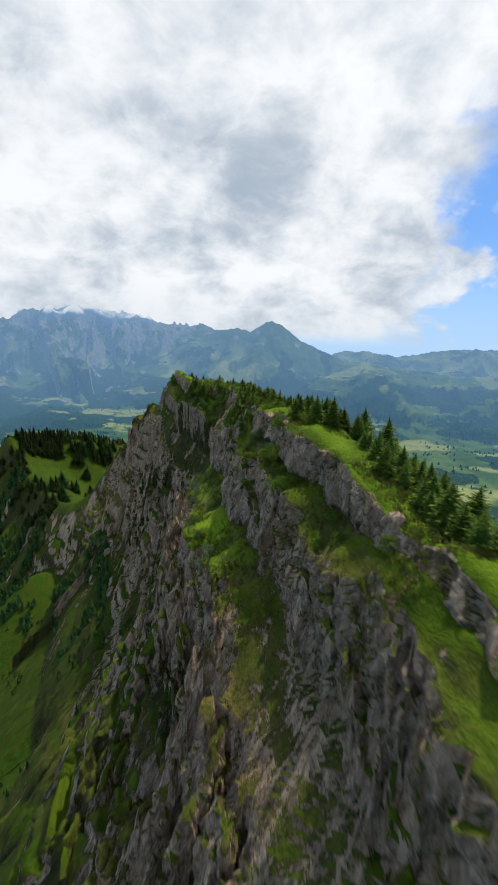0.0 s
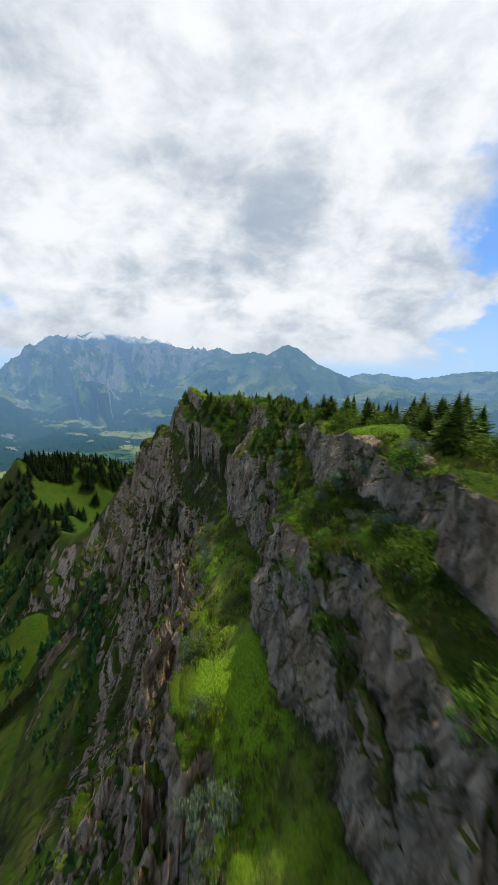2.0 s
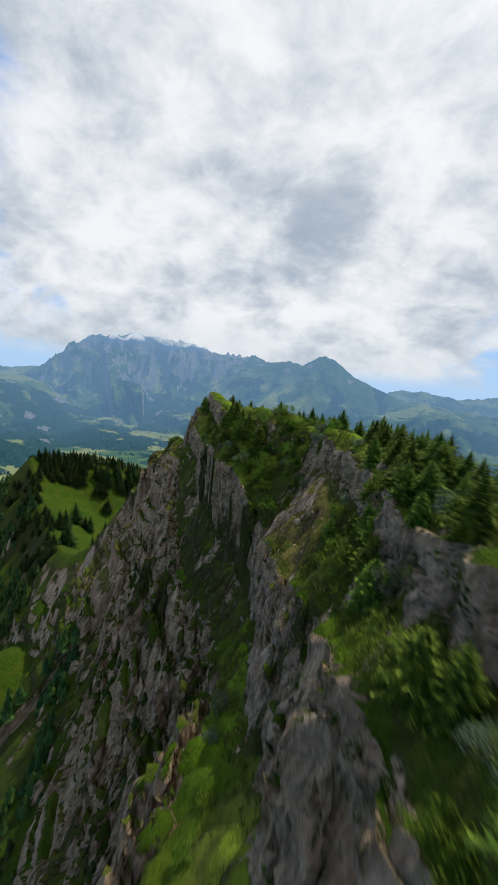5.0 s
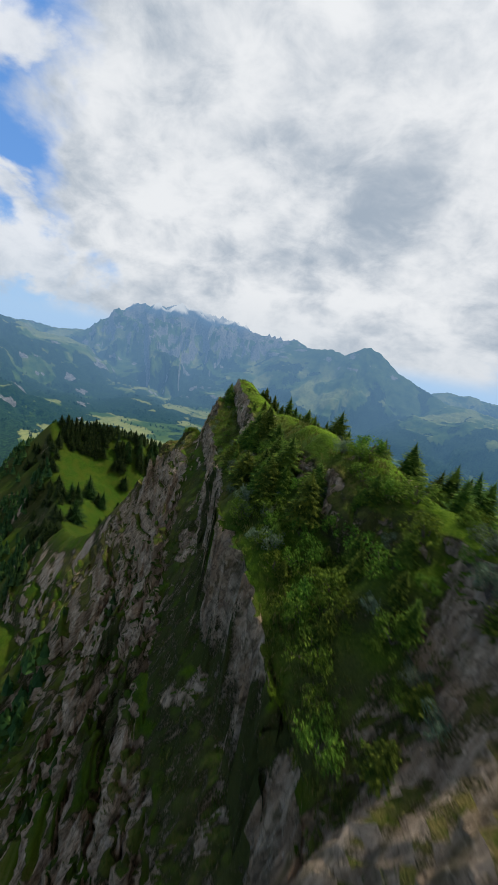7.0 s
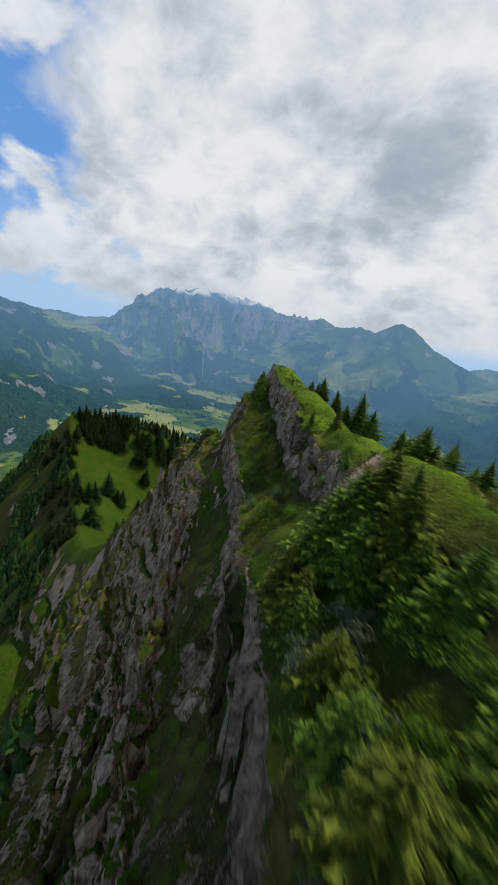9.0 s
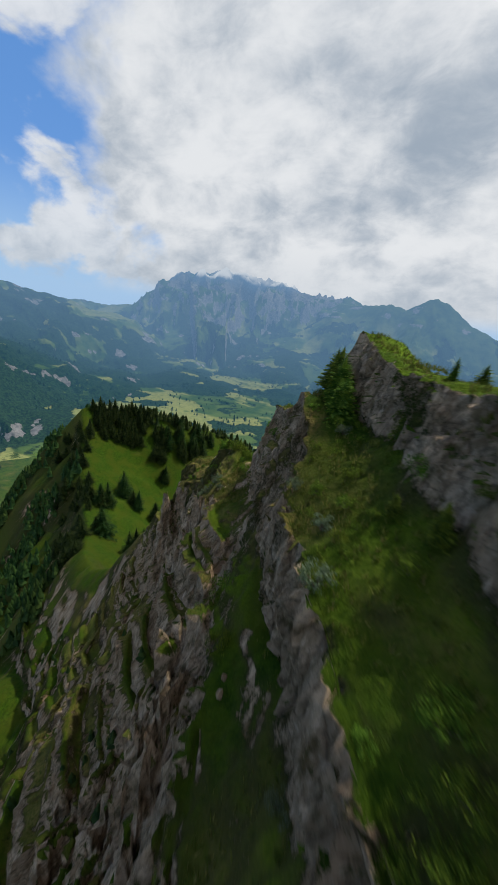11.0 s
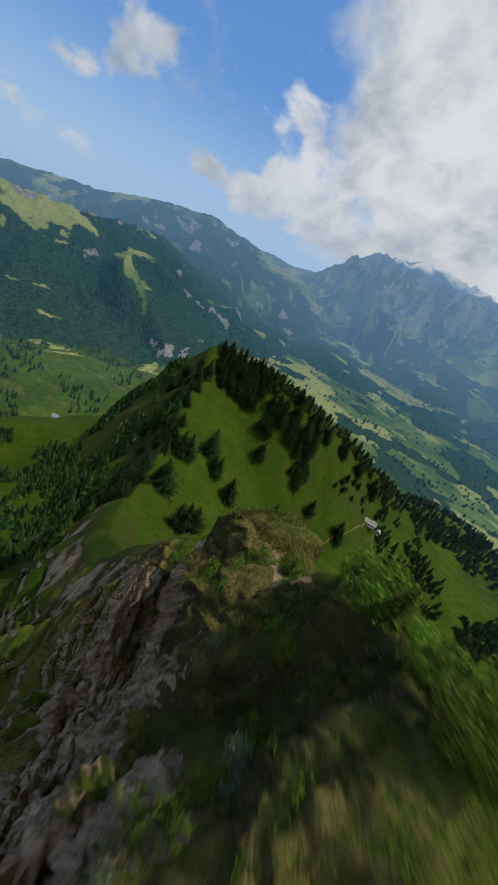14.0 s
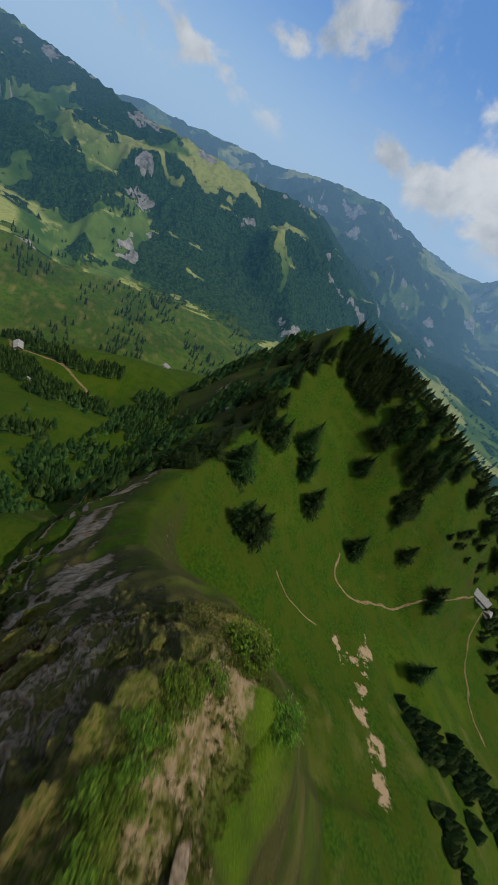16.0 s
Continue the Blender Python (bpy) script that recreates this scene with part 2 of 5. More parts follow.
section(365, (1.0, 0.3), (2.4, 0.8), (4.0, 2.5), (6.0, 5.0), (10.0, 10.0), (16.8, 38.0))
section(372, (0.6, 0.8), (1.2, 4.0), (2.4, 6.0), (4.5, 13.0), (9.0, 19.0), (17.0, 42.0))
section(378, (0.8, 0.5), (2.0, 2.5), (3.3, 4.5), (5.3, 8.0), (9.2, 16.0), (17.0, 43.0))
section(383, (1.0, 0.1), (2.5, 0.4), (4.5, 3.0), (6.6, 3.8), (9.0, 17.0), (15.0, 39.5))
section(389, (1.0, 0.3), (2.0, 1.2), (4.0, 4.5), (7.5, 9.0), (9.0, 20.0), (15.0, 42.0))
section(393, (1.0, 0.2), (3.4, 0.8), (4.2, 4.0), (6.0, 9.0), (8.0, 18.0), (15.0, 38.0))
section(398, (1.0, 0.6), (3.0, 3.0), (5.0, 6.0), (8.1, 10.5), (11.0, 17.0), (20.0, 38.0))
section(405, (1.0, 0.2), (2.4, 1.0), (3.4, 5.0), (5.0, 9.0), (10.0, 22.0), (20.0, 40.0))
section(411, (1.2, 0.1), (2.0, 1.5), (4.0, 8.0), (6.5, 15.0), (10.0, 22.5), (20.0, 40.0))
section(416, (1.0, 0.1), (2.5, 2.0), (5.0, 8.0), (8.5, 16.5), (12.0, 21.0), (22.0, 40.0))
section(434, (1.0, 0.2), (3.0, 1.0), (6.0, 4.0), (10.0, 11.0), (14.0, 18.5), (24.0, 38.0))
section(455, (1.0, 0.2), (3.0, 1.5), (6.0, 4.0), (12.0, 10.0), (20.0, 22.0), (35.0, 45.0))
EDGE_S = np.array([row[0] for row in SECTIONS], float)
EDGE_D = np.array([[p[0] for p in row[1:]] for row in SECTIONS], float)
EDGE_Z = np.array([[p[1] for p in row[1:]] for row in SECTIONS], float)
RIGHT_D = [0, 4, 12, 30, 60, 120, 300, 700, 2000]
RIGHT_Z = [0, 0.8, 5.5, 20, 45, 95, 230, 440, 1100]
STEEP_D = [0, 6, 25, 75, 110, 250, 700, 2000]
STEEP_Z = [0, 7, 40, 104, 122, 190, 420, 1100]
BASE = [(-200, 270, -215), (-258, 277, -260), (-328, 319, -294), (-344, 364, -280), (-426, 306, -324), (-527, 383, -304),
        (-120, 389, -200), (-135, 437, -227), (-127, 489, -249), (-114, 567, -271), (-176, 630, -268), (-86, 430, -214),
        (-60, 660, -310), (120, 500, -340), (-540, 250, -330), (-480, 180, -330), (-250, 60, -330), (250, 200, -320)]
FLOOR = -450.0


def base_height(x, y):
    wsum, zsum = np.full(x.shape, 1e-9), np.full(x.shape, FLOOR * 1e-9)
    for bx, by, bz in BASE:
        w = 1.0 / (30.0 + np.hypot(x - bx, y - by)) ** 3.2
        wsum, zsum = wsum + w, zsum + w * bz
    z = zsum / wsum
    west = smooth(x, -130, -300)
    r = np.hypot(x + 110, y - 300) + 28 * fbm(x / 120, y / 120, 0, 2, 42)
    far = smooth(r, 500 - 115 * west, 1050 - 450 * west)
    z = z * (1 - far) + (FLOOR - 12 * west) * far
    return z + 5 * fbm(x / 90, y / 90, 0, 4, 40) * (1 - 0.6 * far)


def smax(a, b, r):
    h = np.clip(0.5 + 0.5 * (a - b) / r, 0, 1)
    return b * (1 - h) + a * h + r * h * (1 - h)


SOFT_S = np.arange(0.0, 520.0, 2.0)
crest_pts = np.array(CREST, float)
SOFT_Z = np.interp(SOFT_S, np.r_[0, np.cumsum(np.hypot(*np.diff(crest_pts[:, :2], axis=0).T))], crest_pts[:, 2])
for _ in range(90):
    SOFT_Z[1:-1] = (SOFT_Z[:-2] + 2 * SOFT_Z[1:-1] + SOFT_Z[2:]) / 4


def edges_at(s):
    """Distances and drops of the crest, the six edges of the cross-section and the steps of the lower slope."""
    keep = 1 - 0.35 * smooth(s, 405, 440)
    ds, zs = [np.zeros(np.shape(s))], [np.zeros(np.shape(s))]
    for n in range(6):
        ds.append(np.interp(s, EDGE_S, EDGE_D[:, n]))
        zs.append(np.interp(s, EDGE_S, EDGE_Z[:, n]))
    for v, w in zip(LEFT_D[2:], LEFT_Z[2:]):
        ds.append(np.full(np.shape(s), float(v)))
        zs.append(zs[6] + np.maximum(w - 68, 8) * keep)
    return ds, zs


def fall_of(s, d):
    """Drop below the crest and the zone between the edges (whole numbers on the edges) at distance d to the left."""
    ds, zs = edges_at(s)
    drop, zone = np.zeros(np.shape(d)), np.zeros(np.shape(d))
    for n in range(len(ds) - 1):
        u = np.clip((d - ds[n]) / (ds[n + 1] - ds[n]), 0, 1)
        drop, zone = drop + u * (zs[n + 1] - zs[n]), zone + u
    return drop, zone


def land(x, y, detail=True):
    """Height of the land near the ridge, with the left distance and arc length along the crest."""
    x, y = np.asarray(x, float), np.asarray(y, float)
    d, s, zc = nearest(x, y, CREST)
    zc = zc + (0.9 * fbm(s / 9, 0.3, 0, 3, 3) + 0.5 * fbm(s / 3.1, 7.3, 0, 2, 5)) * smooth(s, 0, 40)
    zc = zc + (np.interp(s, SOFT_S, SOFT_Z) - zc) * smooth(np.abs(d), 8, 45)
    dl = np.maximum(d, 0)
    if detail:
        drop0, zone = fall_of(s, dl)
        slant = s + 0.42 * drop0
        outer = smooth(zone, 4.8, 5.4)
        grow = np.clip((np.abs(d) - 0.2) / 5, 0.05, 1) * (1 - 0.85 * smooth(d, 45, 95))
        grow = grow * (1 - 0.6 * smooth(zone, 3.9, 4.1) * (1 - outer))
        calm = smooth(zone, 1.9, 2.3) * (1 - smooth(zone, 4.0, 4.4)) * smooth(s, 205, 214) * (1 - smooth(s, 318, 326))
        grow = grow * (1 - 0.8 * calm)
        coarse, fine = grow * (0.22 + 0.75 * outer), grow * (0.45 + 1.0 * outer)
        dl = dl + coarse * (1.6 * fbm(slant / 26, drop0 / 60, 0, 2, 11) + 1.7 * ridged(slant / 13, drop0 / 46, 0, 2, 21) - 1.0)
        dl = dl + fine * (1.2 * ridged(slant / 5.2, drop0 / 24, 0, 2, 23) + 0.7 * ridged(slant / 2.4, drop0 / 8, 0, 2, 27) - 1.1)
        dl = dl + fine * (0.7 * fbm(s / 2.2, drop0 / 2.6, 0, 3, 25) + 0.8 * value_noise(s / 6.0, drop0 / 4.5, 0, 29))
        dl = np.maximum(dl, 0)
    knob = smooth(s, 378, 384) * (1 - smooth(s, 391, 394))
    left = zc - fall_of(s, dl)[0]
    dr = np.maximum(-d, 0)
    turn = smooth(s, 325, 350)
    swing = smooth(np.degrees(np.arctan2(y - 262, np.maximum(x + 65, 0.5))), 10, 70)
    turn = turn + (swing - turn) * smooth(dr, 4, 25)
    dr_k = np.maximum(dr - 4.6 * knob, 0)
    right = zc - ((np.interp(dr, RIGHT_D, RIGHT_Z) + np.interp(dr, (0, 4, 12, 30), (0, 0.4, 2, 2)) * smooth(s, 200, 225)) * (1 - turn) + np.interp(dr_k, STEEP_D, STEEP_Z) * turn)
    right = right + turn * (1 - smooth(s, 440, 470)) * smooth(s, 398, 408) * (0.30 * np.minimum(dr, 25) + 0.5 * np.clip(dr - 3, 0, 11) - 0.25 * np.clip(dr - 14, 0, 22)) - 9 * smooth(dr, 4.5, 6.6) * knob * (1 - smooth(dr, 9, 24))
    z = np.where(d > 0, left, right)
    if detail:
        z = z + (1 - 0.75 * calm) * (1 - np.exp(-np.abs(d) / 6)) * (0.7 * fbm(x / 8, y / 8, 0, 4, 31) + 2.2 * fbm(x / 40, y / 40, 0, 2, 33))
    ds, ss, zs = nearest(x, y, SPUR)
    a = np.abs(ds)
    if detail:
        a = a + np.clip(a / 4, 0.2, 1) * (1.2 * ridged(ss / 9, a / 20, 0, 2, 51) + 0.8 * ridged(ss / 3.5 + a / 9, a / 7, 0, 2, 53) - 1.0)
        zs = zs + 1.6 * fbm(ss / 6, 0.7, 0, 3, 55)
    spur = zs - np.maximum(a - 1.0, 0) * 3.2
    z = smax(z, spur, 2.0)
    rough = 3.0 * fbm(x / 42, y / 42, 0, 3, 61)
    for limb, start in ((HILL[:5], 0.0), (HILL[4:], 221.0)):
        dh, sh, zh = nearest(x, y, limb)
        over = smooth(sh + start, 215, 300)
        side_l = np.maximum(dh, 0) * (1.35 - 0.7 * over) + np.clip(dh / 15, 0, 1) * 6 * (1 - over) * ridged((sh + start) / 22, np.abs(dh) / 60, 0, 2, 65)
        z = smax(z, zh + rough * np.clip(np.abs(dh) / 20, 0, 1) - np.where(dh > 0, side_l, np.maximum(-dh, 0) * np.where((start > 0) & (sh <= 0), 1.35, 0.47 + 0.27 * (start > 0))), 6.0)
    z = smax(z, base_height(x, y), 7.0)
    return z, d, s


# far crests: points, fall per metre towards both sides, roughness
FAR = [
    ([(-2900, -900, -110), (-2150, 100, -165), (-1900, 300, -180), (-1750, 620, -175), (-1750, 850, -165), (-1900, 1150, -170)], 0.40, 70, 71),
    ([(-3300, 300, -200), (-3150, 1150, -130), (-2900, 1600, -30), (-2700, 1850, 15), (-2500, 2300, -60)], 0.36, 70, 72),
    ([(-4100, 2900, -30), (-3500, 3600, -70), (-3050, 3750, -60)], 0.25, 50, 79),
    ([(-2800, 3300, -70), (-2550, 3500, 230), (-2350, 3680, 330), (-2000, 3900, 400), (-1650, 4080, 370), (-1350, 4150, 320), (-950, 4150, 260), (-650, 4100, 265)], 0.52, 150, 73),
    ([(-700, 3900, 190), (-420, 3700, 180), (-230, 3640, 212), (-80, 3600, 175), (60, 3570, 262), (130, 3560, 282), (210, 3540, 258), (420, 3450, 95), (800, 3250, -75)], 0.62, 60, 74),
    ([(800, 3250, -75), (950, 3050, -85), (1250, 2850, -115), (1500, 2700, -150), (1850, 2550, -135), (2600, 2200, -60)], 0.36, 70, 75),
    ([(1100, 4450, 30), (1700, 4200, -20), (2150, 4000, 75), (2700, 3850, 80), (3300, 3200, 100)], 0.4, 90, 76),
    ([(-200, 3150, -190), (-420, 2750, -330), (-480, 2500, -420)], 0.35, 50, 77),
    ([(-1500, 3500, -60), (-1250, 3000, -260), (-1150, 2600, -400)], 0.4, 60, 78),
    ([(-2050, 3350, -90), (-1850, 2950, -230), (-1700, 2550, -350)], 0.24, 45, 81),
    ([(-950, 3550, -60), (-850, 3050, -230), (-800, 2600, -360)], 0.24, 45, 82),
]


def far_land(x, y):
    z = FLOOR - 8 + 10 * fbm(x / 300, y / 300, 0, 4, 80) + 40 * smooth(fbm(x / 520, y / 520, 0, 2, 84), 0.1, 0.9)
    for line, fall, rough, seed in FAR:
        d, s, zc = nearest(x, y, line)
        a = np.abs(d)
        n = fbm(s / 260, a / 420, 0, 5, seed, 0.55) * np.clip(a / 250, 0.12, 1)
        g = ridged(s / 230 + 0.55 * fbm(x / 330, y / 330, 0, 3, seed + 3), a / 420, 0, 4, seed + 7) * np.clip(a / 300, 0.05, 1)
        h = zc - fall * (a + 0.00012 * a * a) + rough * (0.60 * n + 0.55 * (g - 0.35)) + (0.12 + 0.10 * (rough > 120)) * rough * ridged(s / 75, 0.5, 0, 4, seed + 9) * np.exp(-a / 110)
        z = smax(z, h, 30.0)
    return z

# ---------------------------------------------------------------- materials
def material(name):
    m = bpy.data.materials.new(name)
    m.use_nodes = True
    return m, Nodes(m.node_tree)


def finish(k, colour, rough, bump=None, strength=0.5, distance=0.1, subsurface=0.0, metallic=0.0):
    b = k.n("ShaderNodeBsdfPrincipled")
    k.put(colour if not (isinstance(colour, tuple) and len(colour) == 3) else (*colour, 1.0), b.inputs["Base Color"])
    k.put(rough, b.inputs["Roughness"])
    b.inputs["Metallic"].default_value = metallic
    b.inputs["Specular IOR Level"].default_value = 0.08
    if bump is not None:
        node = k.n("ShaderNodeBump")
        node.inputs["Strength"].default_value = strength
        node.inputs["Distance"].default_value = distance
        k.put(bump, node.inputs["Height"])
        k.t.links.new(node.outputs[0], b.inputs["Normal"])
    return b


def painted_haze(k, pos, shader):
    """Blue haze painted over a shader as emission from some hundred metres off, thicker the farther it is from the
    ridge.
    """
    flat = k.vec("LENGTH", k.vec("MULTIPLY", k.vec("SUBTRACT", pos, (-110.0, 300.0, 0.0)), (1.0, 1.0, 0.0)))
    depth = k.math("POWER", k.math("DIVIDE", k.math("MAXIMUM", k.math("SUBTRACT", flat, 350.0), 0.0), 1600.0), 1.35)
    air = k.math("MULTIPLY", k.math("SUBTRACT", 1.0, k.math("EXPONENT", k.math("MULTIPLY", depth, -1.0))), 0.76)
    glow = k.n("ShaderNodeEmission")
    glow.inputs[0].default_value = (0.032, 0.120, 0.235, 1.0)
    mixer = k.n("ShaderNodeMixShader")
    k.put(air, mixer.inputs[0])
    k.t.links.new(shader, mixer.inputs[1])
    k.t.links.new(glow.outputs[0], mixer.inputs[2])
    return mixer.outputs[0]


def close(k, shader):
    k.t.links.new(shader, k.n("ShaderNodeOutputMaterial").inputs[0])


def limestone(k, pos):
    """Colour and relief of the rock."""
    # warm grey, bedded along the dip of the ridge, pale faces and dark seams
    bed = k.join(k.vec("DOT_PRODUCT", pos, (0.90, -0.28, -0.33)), k.vec("DOT_PRODUCT", pos, (-0.10, 0.88, -0.46)), k.math("MULTIPLY", k.vec("DOT_PRODUCT", pos, (-0.40, -0.38, -0.83)), 0.13))
    streak = k.noise(bed, 0.60, 8, 0.64, 0.5)
    fineg = k.noise(bed, 2.6, 8, 0.72, 0.2)
    grit = k.noise(bed, 9.0, 6, 0.7)
    blocky = k.n("ShaderNodeTexVoronoi", feature="F1", distance="CHEBYCHEV")
    k.put(bed, blocky.inputs["Vector"])
    blocky.inputs["Scale"].default_value = 0.75
    blk = k.n("ShaderNodeSeparateColor")
    k.put(blocky.outputs["Color"], blk.inputs[0])
    stone = k.mix(k.ramp(streak, 0.34, 0.64), (0.340, 0.255, 0.180), (0.720, 0.585, 0.450))
    stone = k.mix(k.math("MULTIPLY", blk.outputs[0], 0.30), stone, (0.430, 0.325, 0.230))
    stone = k.mix(k.ramp(fineg, 0.52, 0.74, 0.0, 0.7), stone, (0.86, 0.74, 0.60))
    stone = k.mix(k.ramp(fineg, 0.42, 0.33, 0.0, 0.62), stone, (0.040, 0.030, 0.021))
    stone = k.mix(k.ramp(k.noise(bed, 0.95, 5, 0.6, 0.8), 0.41, 0.32, 0.0, 0.42), stone, (0.090, 0.068, 0.048))
    stone = k.mix(k.ramp(k.noise(pos, 0.21, 4, 0.6), 0.48, 0.68, 0.0, 0.6), stone, (0.400, 0.255, 0.150))
    stone = k.mix(k.ramp(grit, 0.44, 0.34, 0.0, 0.4), stone, (0.070, 0.056, 0.042))
    stone = k.mix(k.ramp(k.noise(bed, 0.9, 5, 0.7), 0.49, 0.66, 0.0, 0.7), stone, (0.070, 0.070, 0.020))
    crack = k.noise(pos, 1.5, 9, 0.74, 0.25)
    joint = k.n("ShaderNodeTexVoronoi", feature="DISTANCE_TO_EDGE")
    k.put(k.vec("ADD", k.vec("MULTIPLY", bed, (1.0, 1.0, 2.4)), k.vec("MULTIPLY", k.noise(pos, 0.8, 4, 0.6, 0.0, True), (1.5, 1.5, 1.5))), joint.inputs["Vector"])
    joint.inputs["Scale"].default_value = 0.62
    seam = k.ramp(joint.outputs["Distance"], 0.0, 0.07, 0.45, 0.0)
    stone = k.mix(k.ramp(crack, 0.44, 0.35, 0.0, 0.5), stone, (0.075, 0.058, 0.042))
    stone = k.mix(k.ramp(crack, 0.55, 0.68, 0.0, 0.6), stone, (0.82, 0.71, 0.58))
    stone = k.mix(seam, stone, (0.040, 0.031, 0.020))
    stone = k.mix(1.0, stone, (0.93, 0.87, 0.80), "MULTIPLY")
    rockbump = k.math("ADD", k.math("ADD", k.math("MULTIPLY", streak, 1.8), k.math("MULTIPLY", fineg, 1.6)), k.math("ADD", k.math("MULTIPLY", crack, 1.3), k.math("SUBTRACT", k.math("MULTIPLY", grit, 0.35), k.math("MULTIPLY", seam, 0.35))))
    return stone, rockbump


def ground_material():
    """Turf, limestone, bare soil and scree, laid out by the mesh's own masks (red rock, green dry turf, blue soil,
    alpha lusher turf with sun painted in).
    """
    m, k = material("alpine_ground")
    pos = k.n("ShaderNodeNewGeometry").outputs["Position"]
    attr = k.n("ShaderNodeAttribute", attribute_name="cover")
    rgb = k.n("ShaderNodeSeparateColor")
    k.put(attr.outputs["Color"], rgb.inputs[0])
    rock, dry, soil, lush_lit = rgb.outputs[0], rgb.outputs[1], rgb.outputs[2], attr.outputs["Alpha"]
    n1 = k.noise(pos, 0.09, 5, 0.6)
    n2 = k.noise(pos, 0.75, 6, 0.62)
    n3 = k.noise(pos, 5.0, 4, 0.65)
    tuft = k.noise(k.vec("MULTIPLY", pos, (1, 1, 0.45)), 2.6, 5, 0.7)
    # base turf kept dark to stand in for cloud shade over the hill
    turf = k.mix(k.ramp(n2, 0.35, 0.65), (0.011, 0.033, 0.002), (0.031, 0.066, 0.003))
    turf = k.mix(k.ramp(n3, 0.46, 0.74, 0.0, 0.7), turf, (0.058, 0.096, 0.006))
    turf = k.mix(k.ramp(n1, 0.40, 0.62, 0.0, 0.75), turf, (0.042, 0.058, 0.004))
    # brighter turf paints in sunlit grass as well as denser growth
    turf = k.mix(k.math("MULTIPLY", lush_lit, k.ramp(n1, 0.32, 0.6, 0.25, 1.0)), turf, k.mix(k.ramp(n3, 0.3, 0.7), (0.070, 0.155, 0.005), (0.190, 0.285, 0.014)))
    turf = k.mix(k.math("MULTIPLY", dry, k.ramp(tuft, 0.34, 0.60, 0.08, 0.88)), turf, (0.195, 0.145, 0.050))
    stone, rockbump = limestone(k, pos)
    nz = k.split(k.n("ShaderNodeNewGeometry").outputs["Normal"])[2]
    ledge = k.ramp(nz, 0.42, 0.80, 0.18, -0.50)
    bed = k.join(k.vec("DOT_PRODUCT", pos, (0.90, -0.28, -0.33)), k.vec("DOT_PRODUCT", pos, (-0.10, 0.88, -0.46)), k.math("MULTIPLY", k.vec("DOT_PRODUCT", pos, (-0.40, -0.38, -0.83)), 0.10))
    # turf turns darker and browner on steep ground
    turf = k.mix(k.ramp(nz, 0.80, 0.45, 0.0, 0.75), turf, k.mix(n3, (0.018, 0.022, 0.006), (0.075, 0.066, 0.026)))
    edge = k.math("ADD", k.math("ADD", rock, ledge), k.math("MULTIPLY", k.math("SUBTRACT", k.noise(bed, 0.75, 8, 0.70, 0.3), 0.5), 2.0))
    edge = k.math("ADD", edge, k.math("MULTIPLY", k.math("SUBTRACT", n3, 0.5), 1.2))
    bare = k.ramp(edge, 0.32, 0.70)
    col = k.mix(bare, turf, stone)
    earth = k.mix(n3, (0.20, 0.130, 0.072), (0.42, 0.315, 0.200))
    dug = k.ramp(k.math("ADD", soil, k.math("MULTIPLY", k.math("SUBTRACT", n2, 0.5), 0.7)), 0.42, 0.60)
    col = k.mix(dug, col, earth)
    grassbump = k.math("ADD", k.math("MULTIPLY", tuft, 0.9), k.math("MULTIPLY", n3, 0.3))
    hb = k.n("ShaderNodeMix", data_type="FLOAT")
    k.put(bare, hb.inputs[0])
    k.put(grassbump, hb.inputs[2])
    k.put(rockbump, hb.inputs[3])
    close(k, painted_haze(k, pos, finish(k, col, 0.92, hb.outputs[0], 0.9, 0.65).outputs[0]))
    return m


